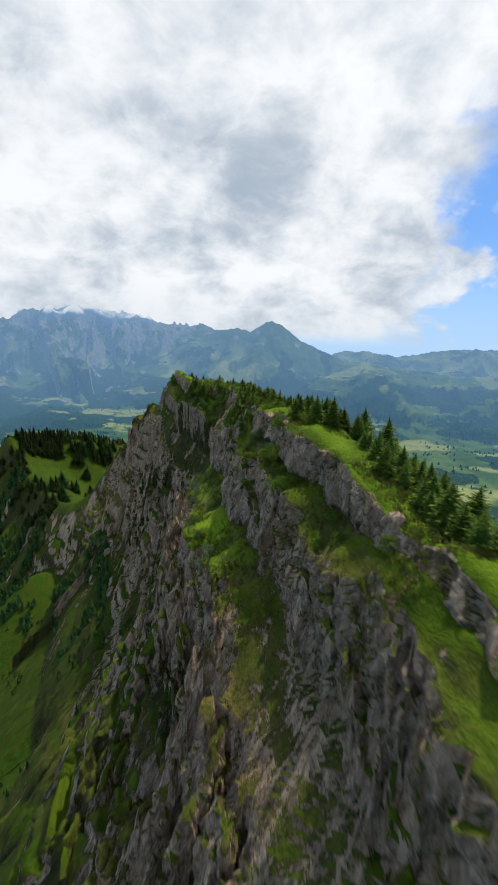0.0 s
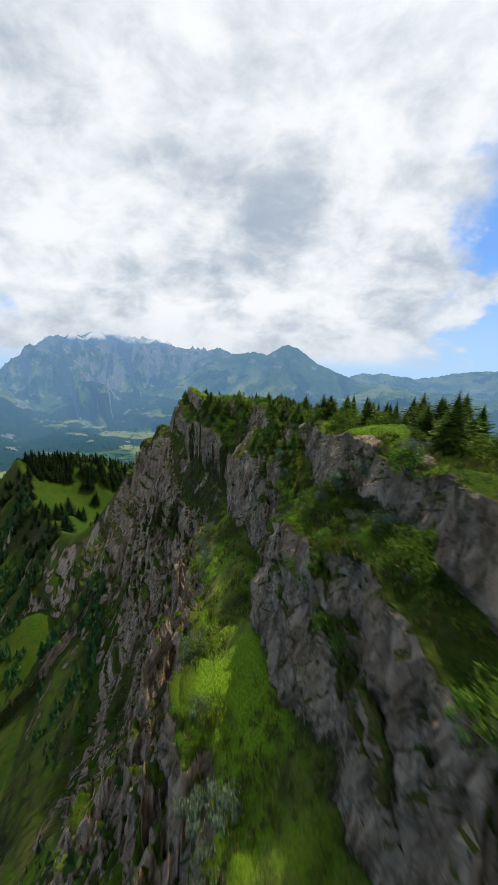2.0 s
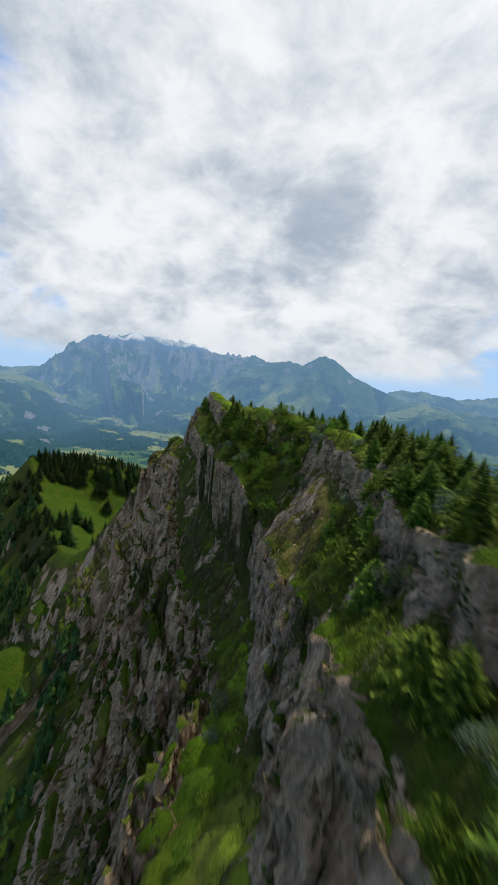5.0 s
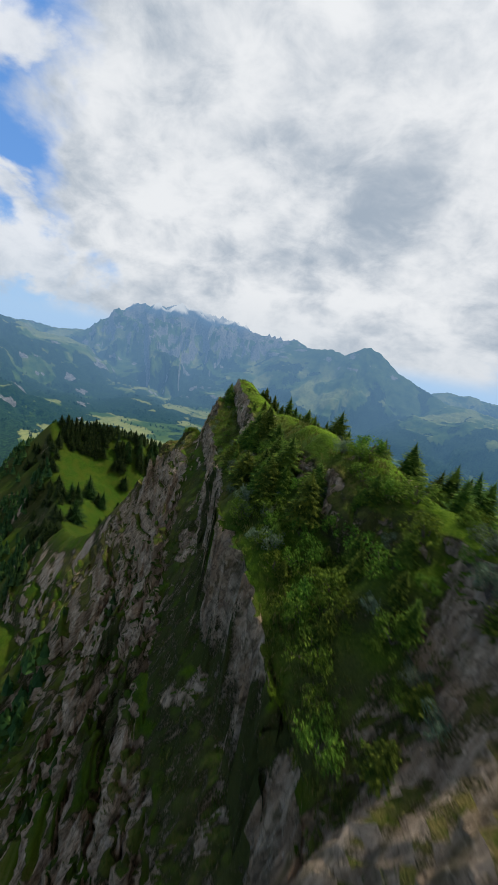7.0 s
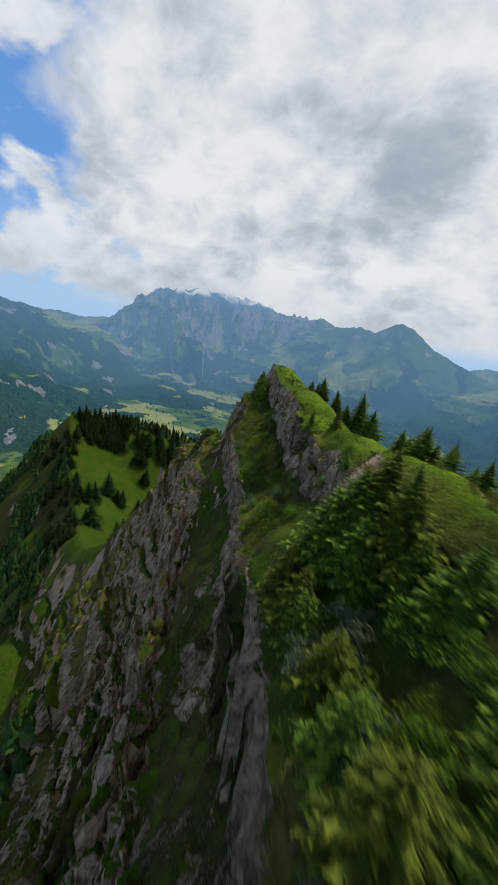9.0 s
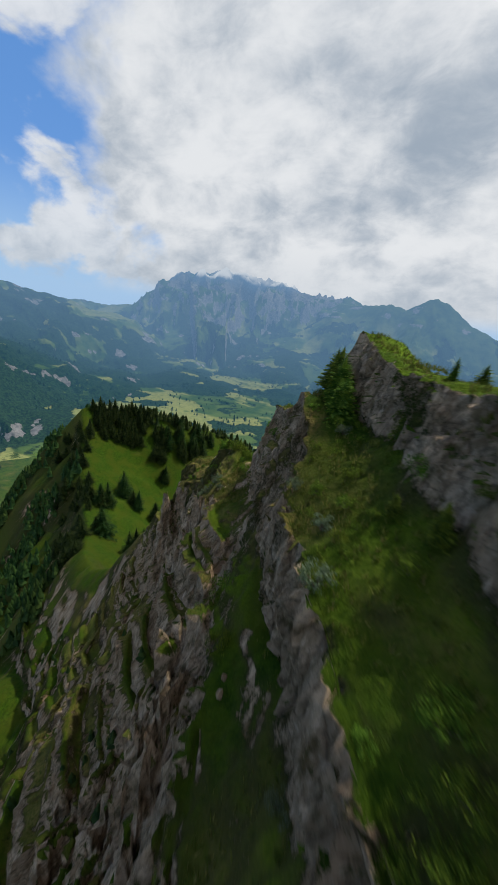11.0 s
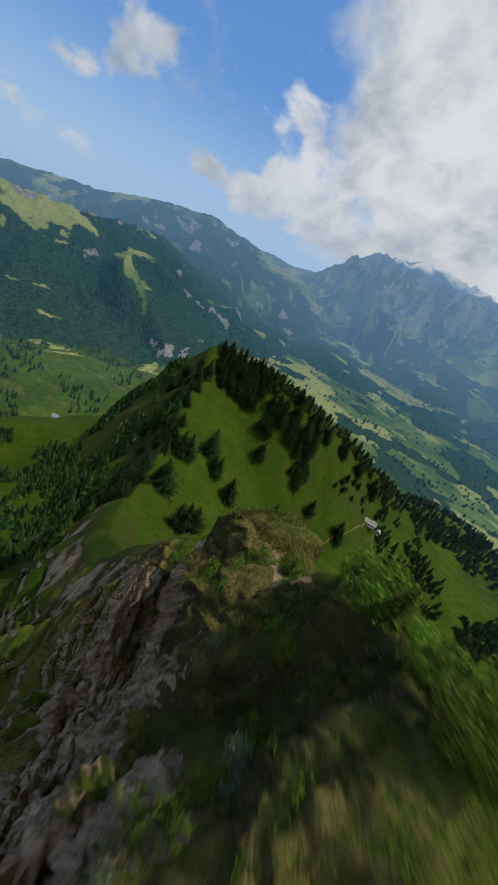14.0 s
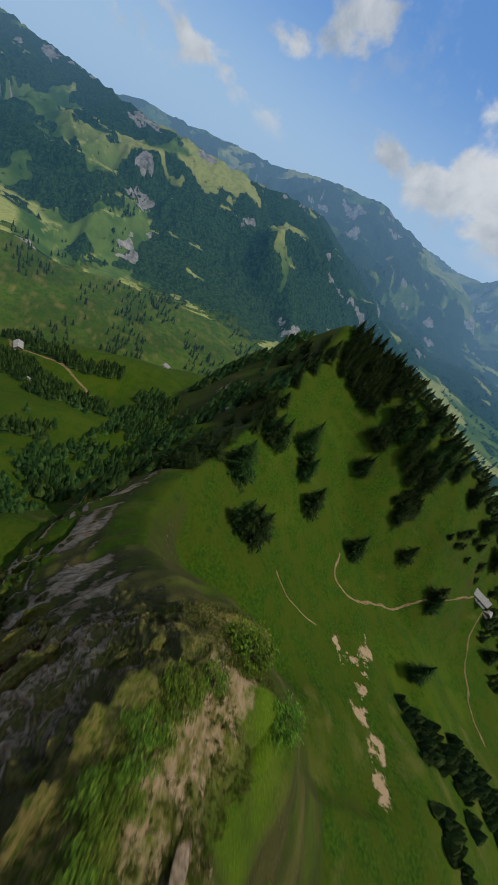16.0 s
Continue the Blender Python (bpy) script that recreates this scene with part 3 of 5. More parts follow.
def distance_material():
    """Woods, pastures and rock far off, with blue distance haze painted over them as emission."""
    m, k = material("far_land")
    pos = k.n("ShaderNodeNewGeometry").outputs["Position"]
    attr = k.n("ShaderNodeAttribute", attribute_name="cover")
    rgb = k.n("ShaderNodeSeparateColor")
    k.put(attr.outputs["Color"], rgb.inputs[0])
    rock, wood, hay, air = rgb.outputs[0], rgb.outputs[1], rgb.outputs[2], attr.outputs["Alpha"]
    n1 = k.noise(pos, 0.012, 6, 0.6)
    n2 = k.noise(pos, 0.06, 5, 0.65)
    trees = k.noise(k.vec("MULTIPLY", pos, (1, 1, 0.5)), 0.11, 4, 0.7)
    turf = k.mix(k.ramp(n1, 0.35, 0.65), (0.036, 0.080, 0.016), (0.090, 0.140, 0.030))
    turf = k.mix(k.math("MULTIPLY", hay, k.ramp(n2, 0.3, 0.6, 0.5, 1.0)), turf, (0.26, 0.275, 0.085))
    forest = k.mix(k.ramp(trees, 0.36, 0.66), (0.010, 0.027, 0.012), (0.034, 0.074, 0.022))
    clump = k.noise(pos, 0.030, 4, 0.6)
    w = k.math("ADD", wood, k.math("ADD", k.math("MULTIPLY", k.math("SUBTRACT", trees, 0.5), 1.0), k.math("MULTIPLY", k.math("SUBTRACT", clump, 0.5), 2.2)))
    w = k.ramp(w, 0.32, 0.66)
    col = k.mix(w, turf, forest)
    stone = k.mix(k.ramp(n2, 0.3, 0.7), (0.12, 0.118, 0.115), (0.30, 0.29, 0.28))
    r = k.ramp(k.math("ADD", rock, k.math("MULTIPLY", k.math("SUBTRACT", n2, 0.5), 0.9)), 0.45, 0.62)
    col = k.mix(r, col, stone)
    b = finish(k, col, 0.95, k.math("MULTIPLY", trees, w), 1.0, 9.0)
    # haze painted as emission, bluer when near, paler far off and on the tops
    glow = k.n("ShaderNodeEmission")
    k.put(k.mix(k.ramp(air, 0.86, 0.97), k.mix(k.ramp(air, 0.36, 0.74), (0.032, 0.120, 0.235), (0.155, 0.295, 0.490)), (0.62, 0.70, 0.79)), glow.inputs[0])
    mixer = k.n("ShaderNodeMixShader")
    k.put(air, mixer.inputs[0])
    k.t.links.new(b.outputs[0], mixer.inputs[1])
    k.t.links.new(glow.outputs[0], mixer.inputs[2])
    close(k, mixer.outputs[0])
    return m


def foliage_material(name, dark, light, tip, scale=1.3):
    m, k = material(name)
    pos = k.n("ShaderNodeNewGeometry")
    own = k.n("ShaderNodeObjectInfo").outputs["Random"]
    n = k.noise(pos.outputs["Position"], scale, 4, 0.65)
    island = pos.outputs["Random Per Island"]
    col = k.mix(k.ramp(n, 0.3, 0.7), dark, light)
    col = k.mix(k.math("MULTIPLY", k.ramp(island, 0.45, 1.0), 0.7), col, tip)
    hsv = k.n("ShaderNodeHueSaturation")
    k.put(k.math("ADD", k.math("MULTIPLY", own, 0.05), 0.475), hsv.inputs["Hue"])
    k.put(k.math("ADD", k.math("MULTIPLY", own, 0.5), 0.75), hsv.inputs["Value"])
    k.put(col, hsv.inputs["Color"])
    b = finish(k, hsv.outputs[0], 0.7)
    lit = k.n("ShaderNodeBsdfTranslucent")
    k.put(hsv.outputs[0], lit.inputs[0])
    mixer = k.n("ShaderNodeMixShader")
    mixer.inputs[0].default_value = 0.38
    k.t.links.new(b.outputs[0], mixer.inputs[1])
    k.t.links.new(lit.outputs[0], mixer.inputs[2])
    close(k, painted_haze(k, pos.outputs["Position"], mixer.outputs[0]))
    return m


def plain_material(name, a, b, scale, rough=0.9, bump=0.3):
    m, k = material(name)
    pos = k.n("ShaderNodeTexCoord").outputs["Object"]
    n = k.noise(pos, scale, 5, 0.62)
    close(k, finish(k, k.mix(k.ramp(n, 0.3, 0.7), a, b), rough, n, bump, 0.05).outputs[0])
    return m


GROUND = ground_material()
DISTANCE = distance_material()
HILL_NEEDLE = foliage_material("hill_spruce_needles", (0.006, 0.018, 0.005), (0.018, 0.042, 0.009), (0.050, 0.082, 0.016), 0.4)
SPRUCE = foliage_material("spruce_needles", (0.022, 0.050, 0.008), (0.085, 0.145, 0.018), (0.270, 0.340, 0.040))
LEAF = foliage_material("alder_leaves", (0.028, 0.068, 0.008), (0.098, 0.172, 0.017), (0.225, 0.315, 0.036), 2.0)
WILLOW = foliage_material("willow_leaves", (0.055, 0.085, 0.045), (0.120, 0.160, 0.095), (0.230, 0.270, 0.170), 2.0)
BLADE = foliage_material("grass_blades", (0.045, 0.080, 0.011), (0.110, 0.150, 0.022), (0.260, 0.225, 0.075), 0.6)
FAR_WOOD = foliage_material("distant_spruce", (0.014, 0.036, 0.012), (0.038, 0.076, 0.020), (0.078, 0.125, 0.030), 0.12)
BARK = plain_material("bark", (0.060, 0.045, 0.034), (0.150, 0.120, 0.095), 6.0)
STONE, k = material("loose_limestone")
colour, relief = limestone(k, k.n("ShaderNodeNewGeometry").outputs["Position"])
close(k, finish(k, colour, 0.92, relief, 1.0, 0.6).outputs[0])

# ---------------------------------------------------------------- the land as sheets
def steps(lo, fine_lo, fine_hi, hi, step, rate_lo, rate_hi):
    mid = np.arange(fine_lo, fine_hi, step)
    out, left, right = list(mid), [], []
    v, h = mid[0], step
    while v > lo:
        h += rate_lo * h
        v -= h
        left.append(v)
    v, h = mid[-1], step
    while v < hi:
        h += rate_hi * h
        v += h
        right.append(v)
    return np.array(left[::-1] + out + right)


def sheet(name, px, py, pz, cover, mat, keep=None, hard=None):
    rows, cols = px.shape
    idx = np.arange(rows * cols).reshape(rows, cols)
    quads = np.stack([idx[:-1, :-1], idx[:-1, 1:], idx[1:, 1:], idx[1:, :-1]], -1).reshape(-1, 4)
    if keep is not None:
        ok = keep.ravel()[quads].all(1)
        quads = quads[ok]
    used = np.unique(quads)
    remap = np.zeros(rows * cols, np.int64)
    remap[used] = np.arange(len(used))
    quads = remap[quads]
    me = bpy.data.meshes.new(name)
    me.vertices.add(len(used))
    co = np.stack([px.ravel()[used], py.ravel()[used], pz.ravel()[used]], 1)
    me.vertices.foreach_set("co", co.astype(np.float32).ravel())
    me.loops.add(len(quads) * 4)
    me.loops.foreach_set("vertex_index", quads.ravel().astype(np.int32))
    me.polygons.add(len(quads))
    me.polygons.foreach_set("loop_start", np.arange(0, len(quads) * 4, 4, dtype=np.int32))
    soft_faces = np.full(len(quads), True) if hard is None else hard.ravel()[used][quads].mean(1) < 0.5
    me.polygons.foreach_set("use_smooth", soft_faces)
    me.update(calc_edges=True)
    layer = me.color_attributes.new("cover", "FLOAT_COLOR", "POINT")
    layer.data.foreach_set("color", cover.reshape(-1, 4)[used].astype(np.float32).ravel())
    me.materials.append(mat)
    return new(name, me)


def line_mask(x, y, line, width):
    d, _, _ = nearest(x, y, [(a, b, 0.0) for a, b in line])
    return 1 - smooth(np.abs(d), width * 0.5, width)


RIM = 1000.0
CENTRE = (-110.0, 300.0)
FACE_S, FACE_D = (62.0, 434.0), (-9.0, 128.0)      # stretch of the ridge that has its own finer skin


def cover_of(x, y, z, d, s, slope):
    """What grows or lies where: bare rock, dry turf, soil, lusher turf; the turf tones also paint in sun and cloud
    shade.
    """
    patch = fbm(x / 17, y / 17, z / 23, 4, 91)
    fall = np.interp(np.maximum(d, 0), LEFT_D, LEFT_Z)
    streaks = fbm((s + 0.42 * fall) / 7, fall / 34, 0, 4, 93)
    near_crest = (d > -3) & (d < 140) & (s < 485)
    zone = fall_of(s, np.maximum(d, 0))[1]
    gully = smooth(zone, 3.92, 4.12) * (1 - smooth(zone, 4.90, 5.12)) * (1 - smooth(s, 326, 334)) * smooth(s + 6 * fbm(s / 8, d / 5, 0, 2, 88), 96, 122)
    shelf = smooth(zone, 1.95, 2.12) * (1 - smooth(zone, 2.86, 3.02)) * (1 - smooth(s, 340, 350))
    late = smooth(s, 345, 360) * (d < 60) * (1 - 0.55 * smooth(s, 432, 446) + 0.55 * smooth(s, 478, 490))
    grassy = 0.5 + 0.9 * smooth(s, 224, 232) - 0.9 * smooth(s, 204, 209) * (1 - smooth(s, 217, 224))
    saddle = smooth(s, 352, 356) * (1 - smooth(s, 368, 374)) * (d < 10) * (d > -8)
    under = smooth(s, 214, 224) * (1 - smooth(s, 268, 282)) * smooth(zone + 0.25 * fbm(s / 5, z / 5, 0, 3, 86), 3.2, 3.42) * (1 - smooth(zone, 3.98, 4.1))
    wall = (0.5 + 0.5 * smooth(s, 205, 214)) * smooth(zone, 2.98, 3.08) * (1 - smooth(zone, 3.94, 4.04)) * (s < 345) - 4.5 * under - 1.6 * smooth(s, 216, 224) * (1 - smooth(s, 262, 270)) * smooth(zone, 0.6, 0.9) * (1 - smooth(zone, 2.0, 2.2)) + smooth(zone, 0.98, 1.1) * (1 - smooth(zone, 1.92, 2.04)) * (s < 340) * (1 - smooth(s, 224, 230) * (1 - smooth(s, 262, 272)))
    rock = smooth(np.minimum(slope, 2.7) + 0.70 * patch + 1.1 * streaks - 0.25 * smooth(d, 18, 24) - 0.003 * np.maximum(d - 20, 0) - (1.9 - 0.8 * (s < 378) - (1.9 - 0.8 * (s < 378)) * smooth(d, 4, 10)) * late - grassy * shelf - 0.25 * saddle + 0.7 * wall + 1.3 * smooth(zone, 3.9, 4.1) * (1 - smooth(zone, 5.0, 5.3)) * (1 - smooth(s, 98, 118)), 1.25, 2.45)
    outer = smooth(zone, 4.9, 5.2)
    ribs = smooth(s, 296, 312) * (1 - smooth(s, 385, 395)) * outer
    rock = np.where((zone > 5) | (s > 395), 0.10 + 0.64 * rock + ribs * (0.20 - 0.08 * rock) * (1 - smooth(d, 40, 60)), rock)
    rock = rock * (1 - 0.35 * (1 - smooth(s, 100, 118)) * smooth(zone, 1.9, 2.2) * (1 - outer))
    band = smooth(s, 276, 284) * (1 - smooth(s, 320, 326)) * smooth(zone, 0.5, 1.0) * (1 - smooth(zone, 1.6, 1.9))
    rock = rock - 0.7 * band * smooth(fbm(s / 8, z / 2.4, 0, 3, 83), -0.15, 0.2)
    rough = smooth(s, 322, 332) * (1 - smooth(s, 347, 353)) * smooth(zone, 1.9, 2.2) * (1 - smooth(zone, 5.0, 5.4))
    rock = np.maximum(rock, rough * (0.42 + 0.5 * patch))
    mossy = smooth(s, 304, 309) * (1 - smooth(s, 326, 331)) * smooth(zone, 1.95, 2.1) * (1 - smooth(zone, 4.2, 4.5))
    rock = rock * (1 - 0.75 * mossy) + mossy * (0.18 + 0.35 * patch)
    bedded = smooth(s, 188, 195) * (1 - smooth(s, 214, 219)) * smooth(zone, 1.8, 2.05) * (1 - smooth(zone, 2.95, 3.05))
    rock = np.maximum(rock, bedded * (0.50 + 0.6 * patch))
    tower = smooth(s, 326, 331) * (1 - smooth(s, 343, 347)) * (1 - smooth(np.abs(d), 3, 6))
    rock = rock * (1 - 0.35 * tower)
    near_crest = near_crest & ((s < 450) | (d > 8))
    rock = np.where(near_crest, rock, rock * smooth(slope, 0.9, 1.4))
    rock = rock * (1 - 0.85 * gully * smooth(fbm(s / 7, d / 3.5, 0, 3, 87), -0.45, -0.1))
    # lower slopes: turf tones dulled to paint in cloud shade
    low = smooth(d, 40, 62) * (s < 500) * (0.35 + 0.65 * smooth(s, 170, 230))
    dry = (1 - 0.7 * low) * np.clip(0.12 + 0.05 * (d > 8) * (d < 90) + (0.15 + 0.08 * smooth(x, -420, -520)) * smooth(np.hypot(x + 110, y - 300), 560, 640) + (0.30 * smooth(s, 334, 340) + 0.22 * smooth(s, 352, 372) - 0.30 * smooth(s, 342, 350) * (1 - smooth(s, 376, 384)) * smooth(-d, -3, 1)) * (d < 10) * (d > -45) * (s < 440) + 0.5 * rough + 0.5 * tower + 0.5 * mossy + 0.6 * bedded + 0.35 * ribs + 0.3 * (1 - smooth(s, 100, 118)) * smooth(zone, 1.9, 2.2) + 0.25 * (s > 395) * (s < 450) * smooth(d, 2, 6) * (1 - smooth(d, 25, 40)) + 0.30 * smooth(s, 340, 352) * smooth(d, 2, 6) * (1 - smooth(d, 28, 45)) * (s < 440) - 0.5 * (s > 470) + 0.5 * smooth(s, 384, 390) * (1 - smooth(s, 402, 408)) * smooth(d, -0.5, 1.5) * (d < 10) - 0.35 * smooth(s, 378, 386) * smooth(-d, 2.5, 6.0) + 0.8 * fbm(x / 11, y / 11, z / 9, 3, 95), 0, 1) * smooth(slope + 0.5 * late + 1.2 * (np.hypot(x + 110, y - 300) > 560), 0.35, 1.2)
    soil = np.maximum.reduce([
        line_mask(x, y, [(-73.5, 266.5), (-74.4, 270), (-76.0, 271.9), (-78.6, 273.0)], 1.9) * 0.60,
        line_mask(x, y, [(-125.5, 311.5), (-120, 305), (-117, 302.5), (-113, 304)], 5.0) * 0.50,
        line_mask(x, y, [(-94, 285), (-99, 290)], 0.55),
        line_mask(x, y, [(-151, 464), (-128, 429), (-113, 432), (-97, 424)], 9.0) * (0.40 + 0.22 * fbm(x / 9, y / 9, 0, 2, 85) + 0.3 * fbm(x / 3.5, y / 3.5, 0, 2, 84)),
        line_mask(x, y, [(-151, 435), (-135, 439)], 9.0) * (0.38 + 0.22 * fbm(x / 9, y / 9, 0, 2, 85) + 0.3 * fbm(x / 3.5, y / 3.5, 0, 2, 84)),
    ])
    path = (1 - smooth(np.abs(d + 5 + 1.2 * fbm(s / 14, 0.5, 0, 2, 96)), 0.3, 0.7)) * smooth(s, 236, 242) * (1 - smooth(s, 290, 300))
    soil = np.maximum(soil, 0.8 * path)
    stony = smooth(fbm(x / 16, y / 16, 0, 3, 99), 0.30, 0.70) * (d < -40) * (s > 330) * (x > -175) + \
        smooth(fbm(x / 30, y / 9, 0, 3, 98), 0.55, 0.9) * (x < -190) * (z < -215) * (z > -330)
    rock = rock * (1 - 0.9 * smooth(d, 84, 112) * (s < 500))
    rock = np.clip(rock + 0.5 * stony, 0, 1)
    crown = (1 - smooth(np.abs(d + 3), 2, 7)) * (s < 330) * (0.72 - 0.42 * smooth(s, 200, 212) * smooth(d, -3.0, -1.0)) * (1 - 0.85 * smooth(d, 0.8, 2.4))
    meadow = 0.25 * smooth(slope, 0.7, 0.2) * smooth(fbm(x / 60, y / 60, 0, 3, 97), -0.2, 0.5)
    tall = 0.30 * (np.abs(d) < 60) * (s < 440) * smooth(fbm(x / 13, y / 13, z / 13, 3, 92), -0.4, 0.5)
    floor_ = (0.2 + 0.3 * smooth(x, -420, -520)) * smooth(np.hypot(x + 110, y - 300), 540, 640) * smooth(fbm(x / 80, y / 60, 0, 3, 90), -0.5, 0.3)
    # gully dimmed past s 195 as painted shade; crest and floor lifted as sun
    lush_lit = (1 - low) * (1 - 0.85 * np.maximum(mossy, bedded)) * (1 - 0.7 * outer * smooth(s, 200, 230)) * np.clip(floor_ + gully * (1 - 0.75 * smooth(s, 195, 215) + 0.15 * smooth(s, 270, 300)) * smooth(fbm(s / 16, d / 9, 0, 2, 94) + 0.3, -0.35, 0.2) + crown + 0.5 * meadow + tall + 0.12 * saddle + 0.14 * smooth(s, 378, 386) * (s < 470) * smooth(-d, 2.5, 6.0) * (1 - smooth(-d, 30, 45)) + (0.22 + 0.1 * (s > 265)) * shelf * smooth(fbm(x / 5, y / 5, z / 5, 2, 89), -0.1, 0.4), 0, 1)
    return np.stack([rock, dry, soil, lush_lit], -1), rock


gx = steps(CENTRE[0] - RIM - 20, -140, 28, CENTRE[0] + RIM + 20, 0.9, 0.017, 0.035)
gy = steps(CENTRE[1] - RIM - 20, -12, 330, CENTRE[1] + RIM + 20, 0.9, 0.06, 0.017)
X, Y = np.meshgrid(gx, gy)
Z, D, S = land(X, Y)
far_mix = smooth(np.hypot(X - CENTRE[0], Y - CENTRE[1]), 700, 960)
Z = Z * (1 - far_mix) + far_land(X, Y) * far_mix
zy, zx = np.gradient(Z, gy, gx)
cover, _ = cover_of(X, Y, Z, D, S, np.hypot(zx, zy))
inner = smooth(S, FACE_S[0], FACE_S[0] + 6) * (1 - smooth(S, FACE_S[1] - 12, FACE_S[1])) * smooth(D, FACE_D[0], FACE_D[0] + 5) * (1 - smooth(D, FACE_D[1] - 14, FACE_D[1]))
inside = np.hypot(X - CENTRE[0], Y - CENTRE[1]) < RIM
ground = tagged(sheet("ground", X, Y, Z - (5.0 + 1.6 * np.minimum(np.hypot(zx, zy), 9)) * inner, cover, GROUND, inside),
                "alpine slopes and pastures with turf and grey rock", "ground", kind="structure")

# the ridge itself: crown, cliffs and gully, stepped evenly along the fall of the face
line = np.array(CREST, float)
run = np.r_[0, np.cumsum(np.hypot(*np.diff(line[:, :2], axis=0).T))]
fs = np.arange(FACE_S[0], FACE_S[1], 0.36)
wide_s = np.arange(-80, run[-1] + 80, 1.0)
cx, cy = np.interp(wide_s, run, line[:, 0]), np.interp(wide_s, run, line[:, 1])
cx[wide_s < 0], cy[wide_s < 0] = line[0, 0] - wide_s[wide_s < 0] * 0.1, line[0, 1] + wide_s[wide_s < 0]
win = np.exp(-0.5 * (np.arange(-60, 61) / 30.0) ** 2)
tx, ty = np.gradient(cx), np.gradient(cy)
tx, ty = np.convolve(tx, win / win.sum(), "same"), np.convolve(ty, win / win.sum(), "same")
nx, ny = -np.interp(fs, wide_s, ty), np.interp(fs, wide_s, tx)
nl = np.hypot(nx, ny)
nx, ny = nx / nl, ny / nl
knots, _ = edges_at(fs)
knots = [np.full(fs.shape, FACE_D[0])] + knots[:7] + [np.full(fs.shape, 45.0), np.full(fs.shape, FACE_D[1])]
rows_d = [knots[0]]
for lo_, hi_, count in zip(knots[:-1], knots[1:], (12, 4, 14, 14, 30, 18, 54, 40, 66)):
    rows_d.extend(lo_ + (hi_ - lo_) * (n + 1) / count for n in range(count))
DD = np.stack(rows_d)
SS = np.broadcast_to(fs, DD.shape).copy()
PX = np.interp(SS, run, line[:, 0]) + DD * nx
PY = np.interp(SS, run, line[:, 1]) + DD * ny
PZ, PD, PS = land(PX, PY)
edge_w = np.minimum.reduce([smooth(SS, FACE_S[0], FACE_S[0] + 5), 1 - smooth(SS, FACE_S[1] - 10, FACE_S[1]), smooth(DD, FACE_D[0], FACE_D[0] + 4), 1 - smooth(DD, FACE_D[1] - 12, FACE_D[1])])


def normals(x, y, z):
    a = np.stack([np.gradient(v, axis=1) for v in (x, y, z)], -1)
    b = np.stack([np.gradient(v, axis=0) for v in (x, y, z)], -1)
    n = np.cross(a, b)
    n = n / (np.linalg.norm(n, axis=-1, keepdims=True) + 1e-9)
    return np.where(n[..., 2:] < 0, -n, n)


def steepness(n):
    return np.hypot(n[..., 0], n[..., 1]) / np.maximum(n[..., 2], 0.12)


N0 = normals(PX, PY, PZ)
for _ in range(4):
    N0[1:-1, 1:-1] = (2 * N0[1:-1, 1:-1] + N0[:-2, 1:-1] + N0[2:, 1:-1] + N0[1:-1, :-2] + N0[1:-1, 2:]) / 6
N0 /= np.linalg.norm(N0, axis=-1, keepdims=True)
slope0 = steepness(N0)
b1, b2, b3 = 0.90 * PX - 0.28 * PY - 0.33 * PZ, -0.10 * PX + 0.88 * PY - 0.46 * PZ, -0.40 * PX - 0.38 * PY - 0.83 * PZ
w1 = 0.7 * fbm(b1 / 3, b2 / 3, b3 / 5, 2, 141)
relief = 0.80 * ridged(b1 / 4.0, b2 / 4.0, b3 / 22, 2, 143) + 0.52 * ridged(b1 / 1.6, b2 / 1.6, b3 / 10, 2, 145)
relief = relief + 0.34 * cells(b1 / 2.3 + w1, b2 / 1.9 + w1, b3 / 8.0 + w1, 147) + 0.24 * cells(b1 / 0.95 + w1, b2 / 0.9 - w1, b3 / 4.0, 149) + 0.13 * cells(b1 / 0.5, b2 / 0.5 - w1, b3 / 2.2, 150)
soft = 0.22 * fbm(PX / 1.6, PY / 1.6, PZ / 1.6, 3, 151) + 0.5 * fbm(PX / 5, PY / 5, PZ / 5, 2, 153)
hardness = smooth(slope0, 1.0, 2.0)
push = edge_w * (hardness * relief + (1 - hardness) * soft) + 0.06
push = push - 0.55 * edge_w * hardness
PX, PY, PZ = PX + N0[..., 0] * push, PY + N0[..., 1] * push, PZ + N0[..., 2] * push
slope1 = np.minimum(steepness(normals(PX, PY, PZ)), 4.5)
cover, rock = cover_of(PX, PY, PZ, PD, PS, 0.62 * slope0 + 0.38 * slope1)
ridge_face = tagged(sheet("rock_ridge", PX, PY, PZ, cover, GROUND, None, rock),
                    "jagged limestone ridge with turf ledges and a grassy gully", "ridge", kind="structure")

# land beyond, in rings about the same centre
fine_az = np.radians(np.arange(-48, 118, 0.16))
rest_az = np.radians(np.r_[np.arange(118, 311, 1.5), 312.0])
AZ = np.r_[fine_az, rest_az]
RR = RIM - 60 + (4650 - RIM) * np.linspace(0, 1, 190) ** 1.25
A2, R2 = np.meshgrid(AZ, RR)
FX, FY = CENTRE[0] - np.sin(A2) * R2, CENTRE[1] + np.cos(A2) * R2
FZ = far_land(FX, FY)
fr = np.gradient(FZ, axis=0) / np.gradient(R2, axis=0)
fa = np.gradient(FZ, axis=1) / (np.gradient(A2, axis=1) * R2)
fslope = np.hypot(fr, fa)
west = smooth(-FX, 900, 1300) * (1 - smooth(FY, 2000, 2700))
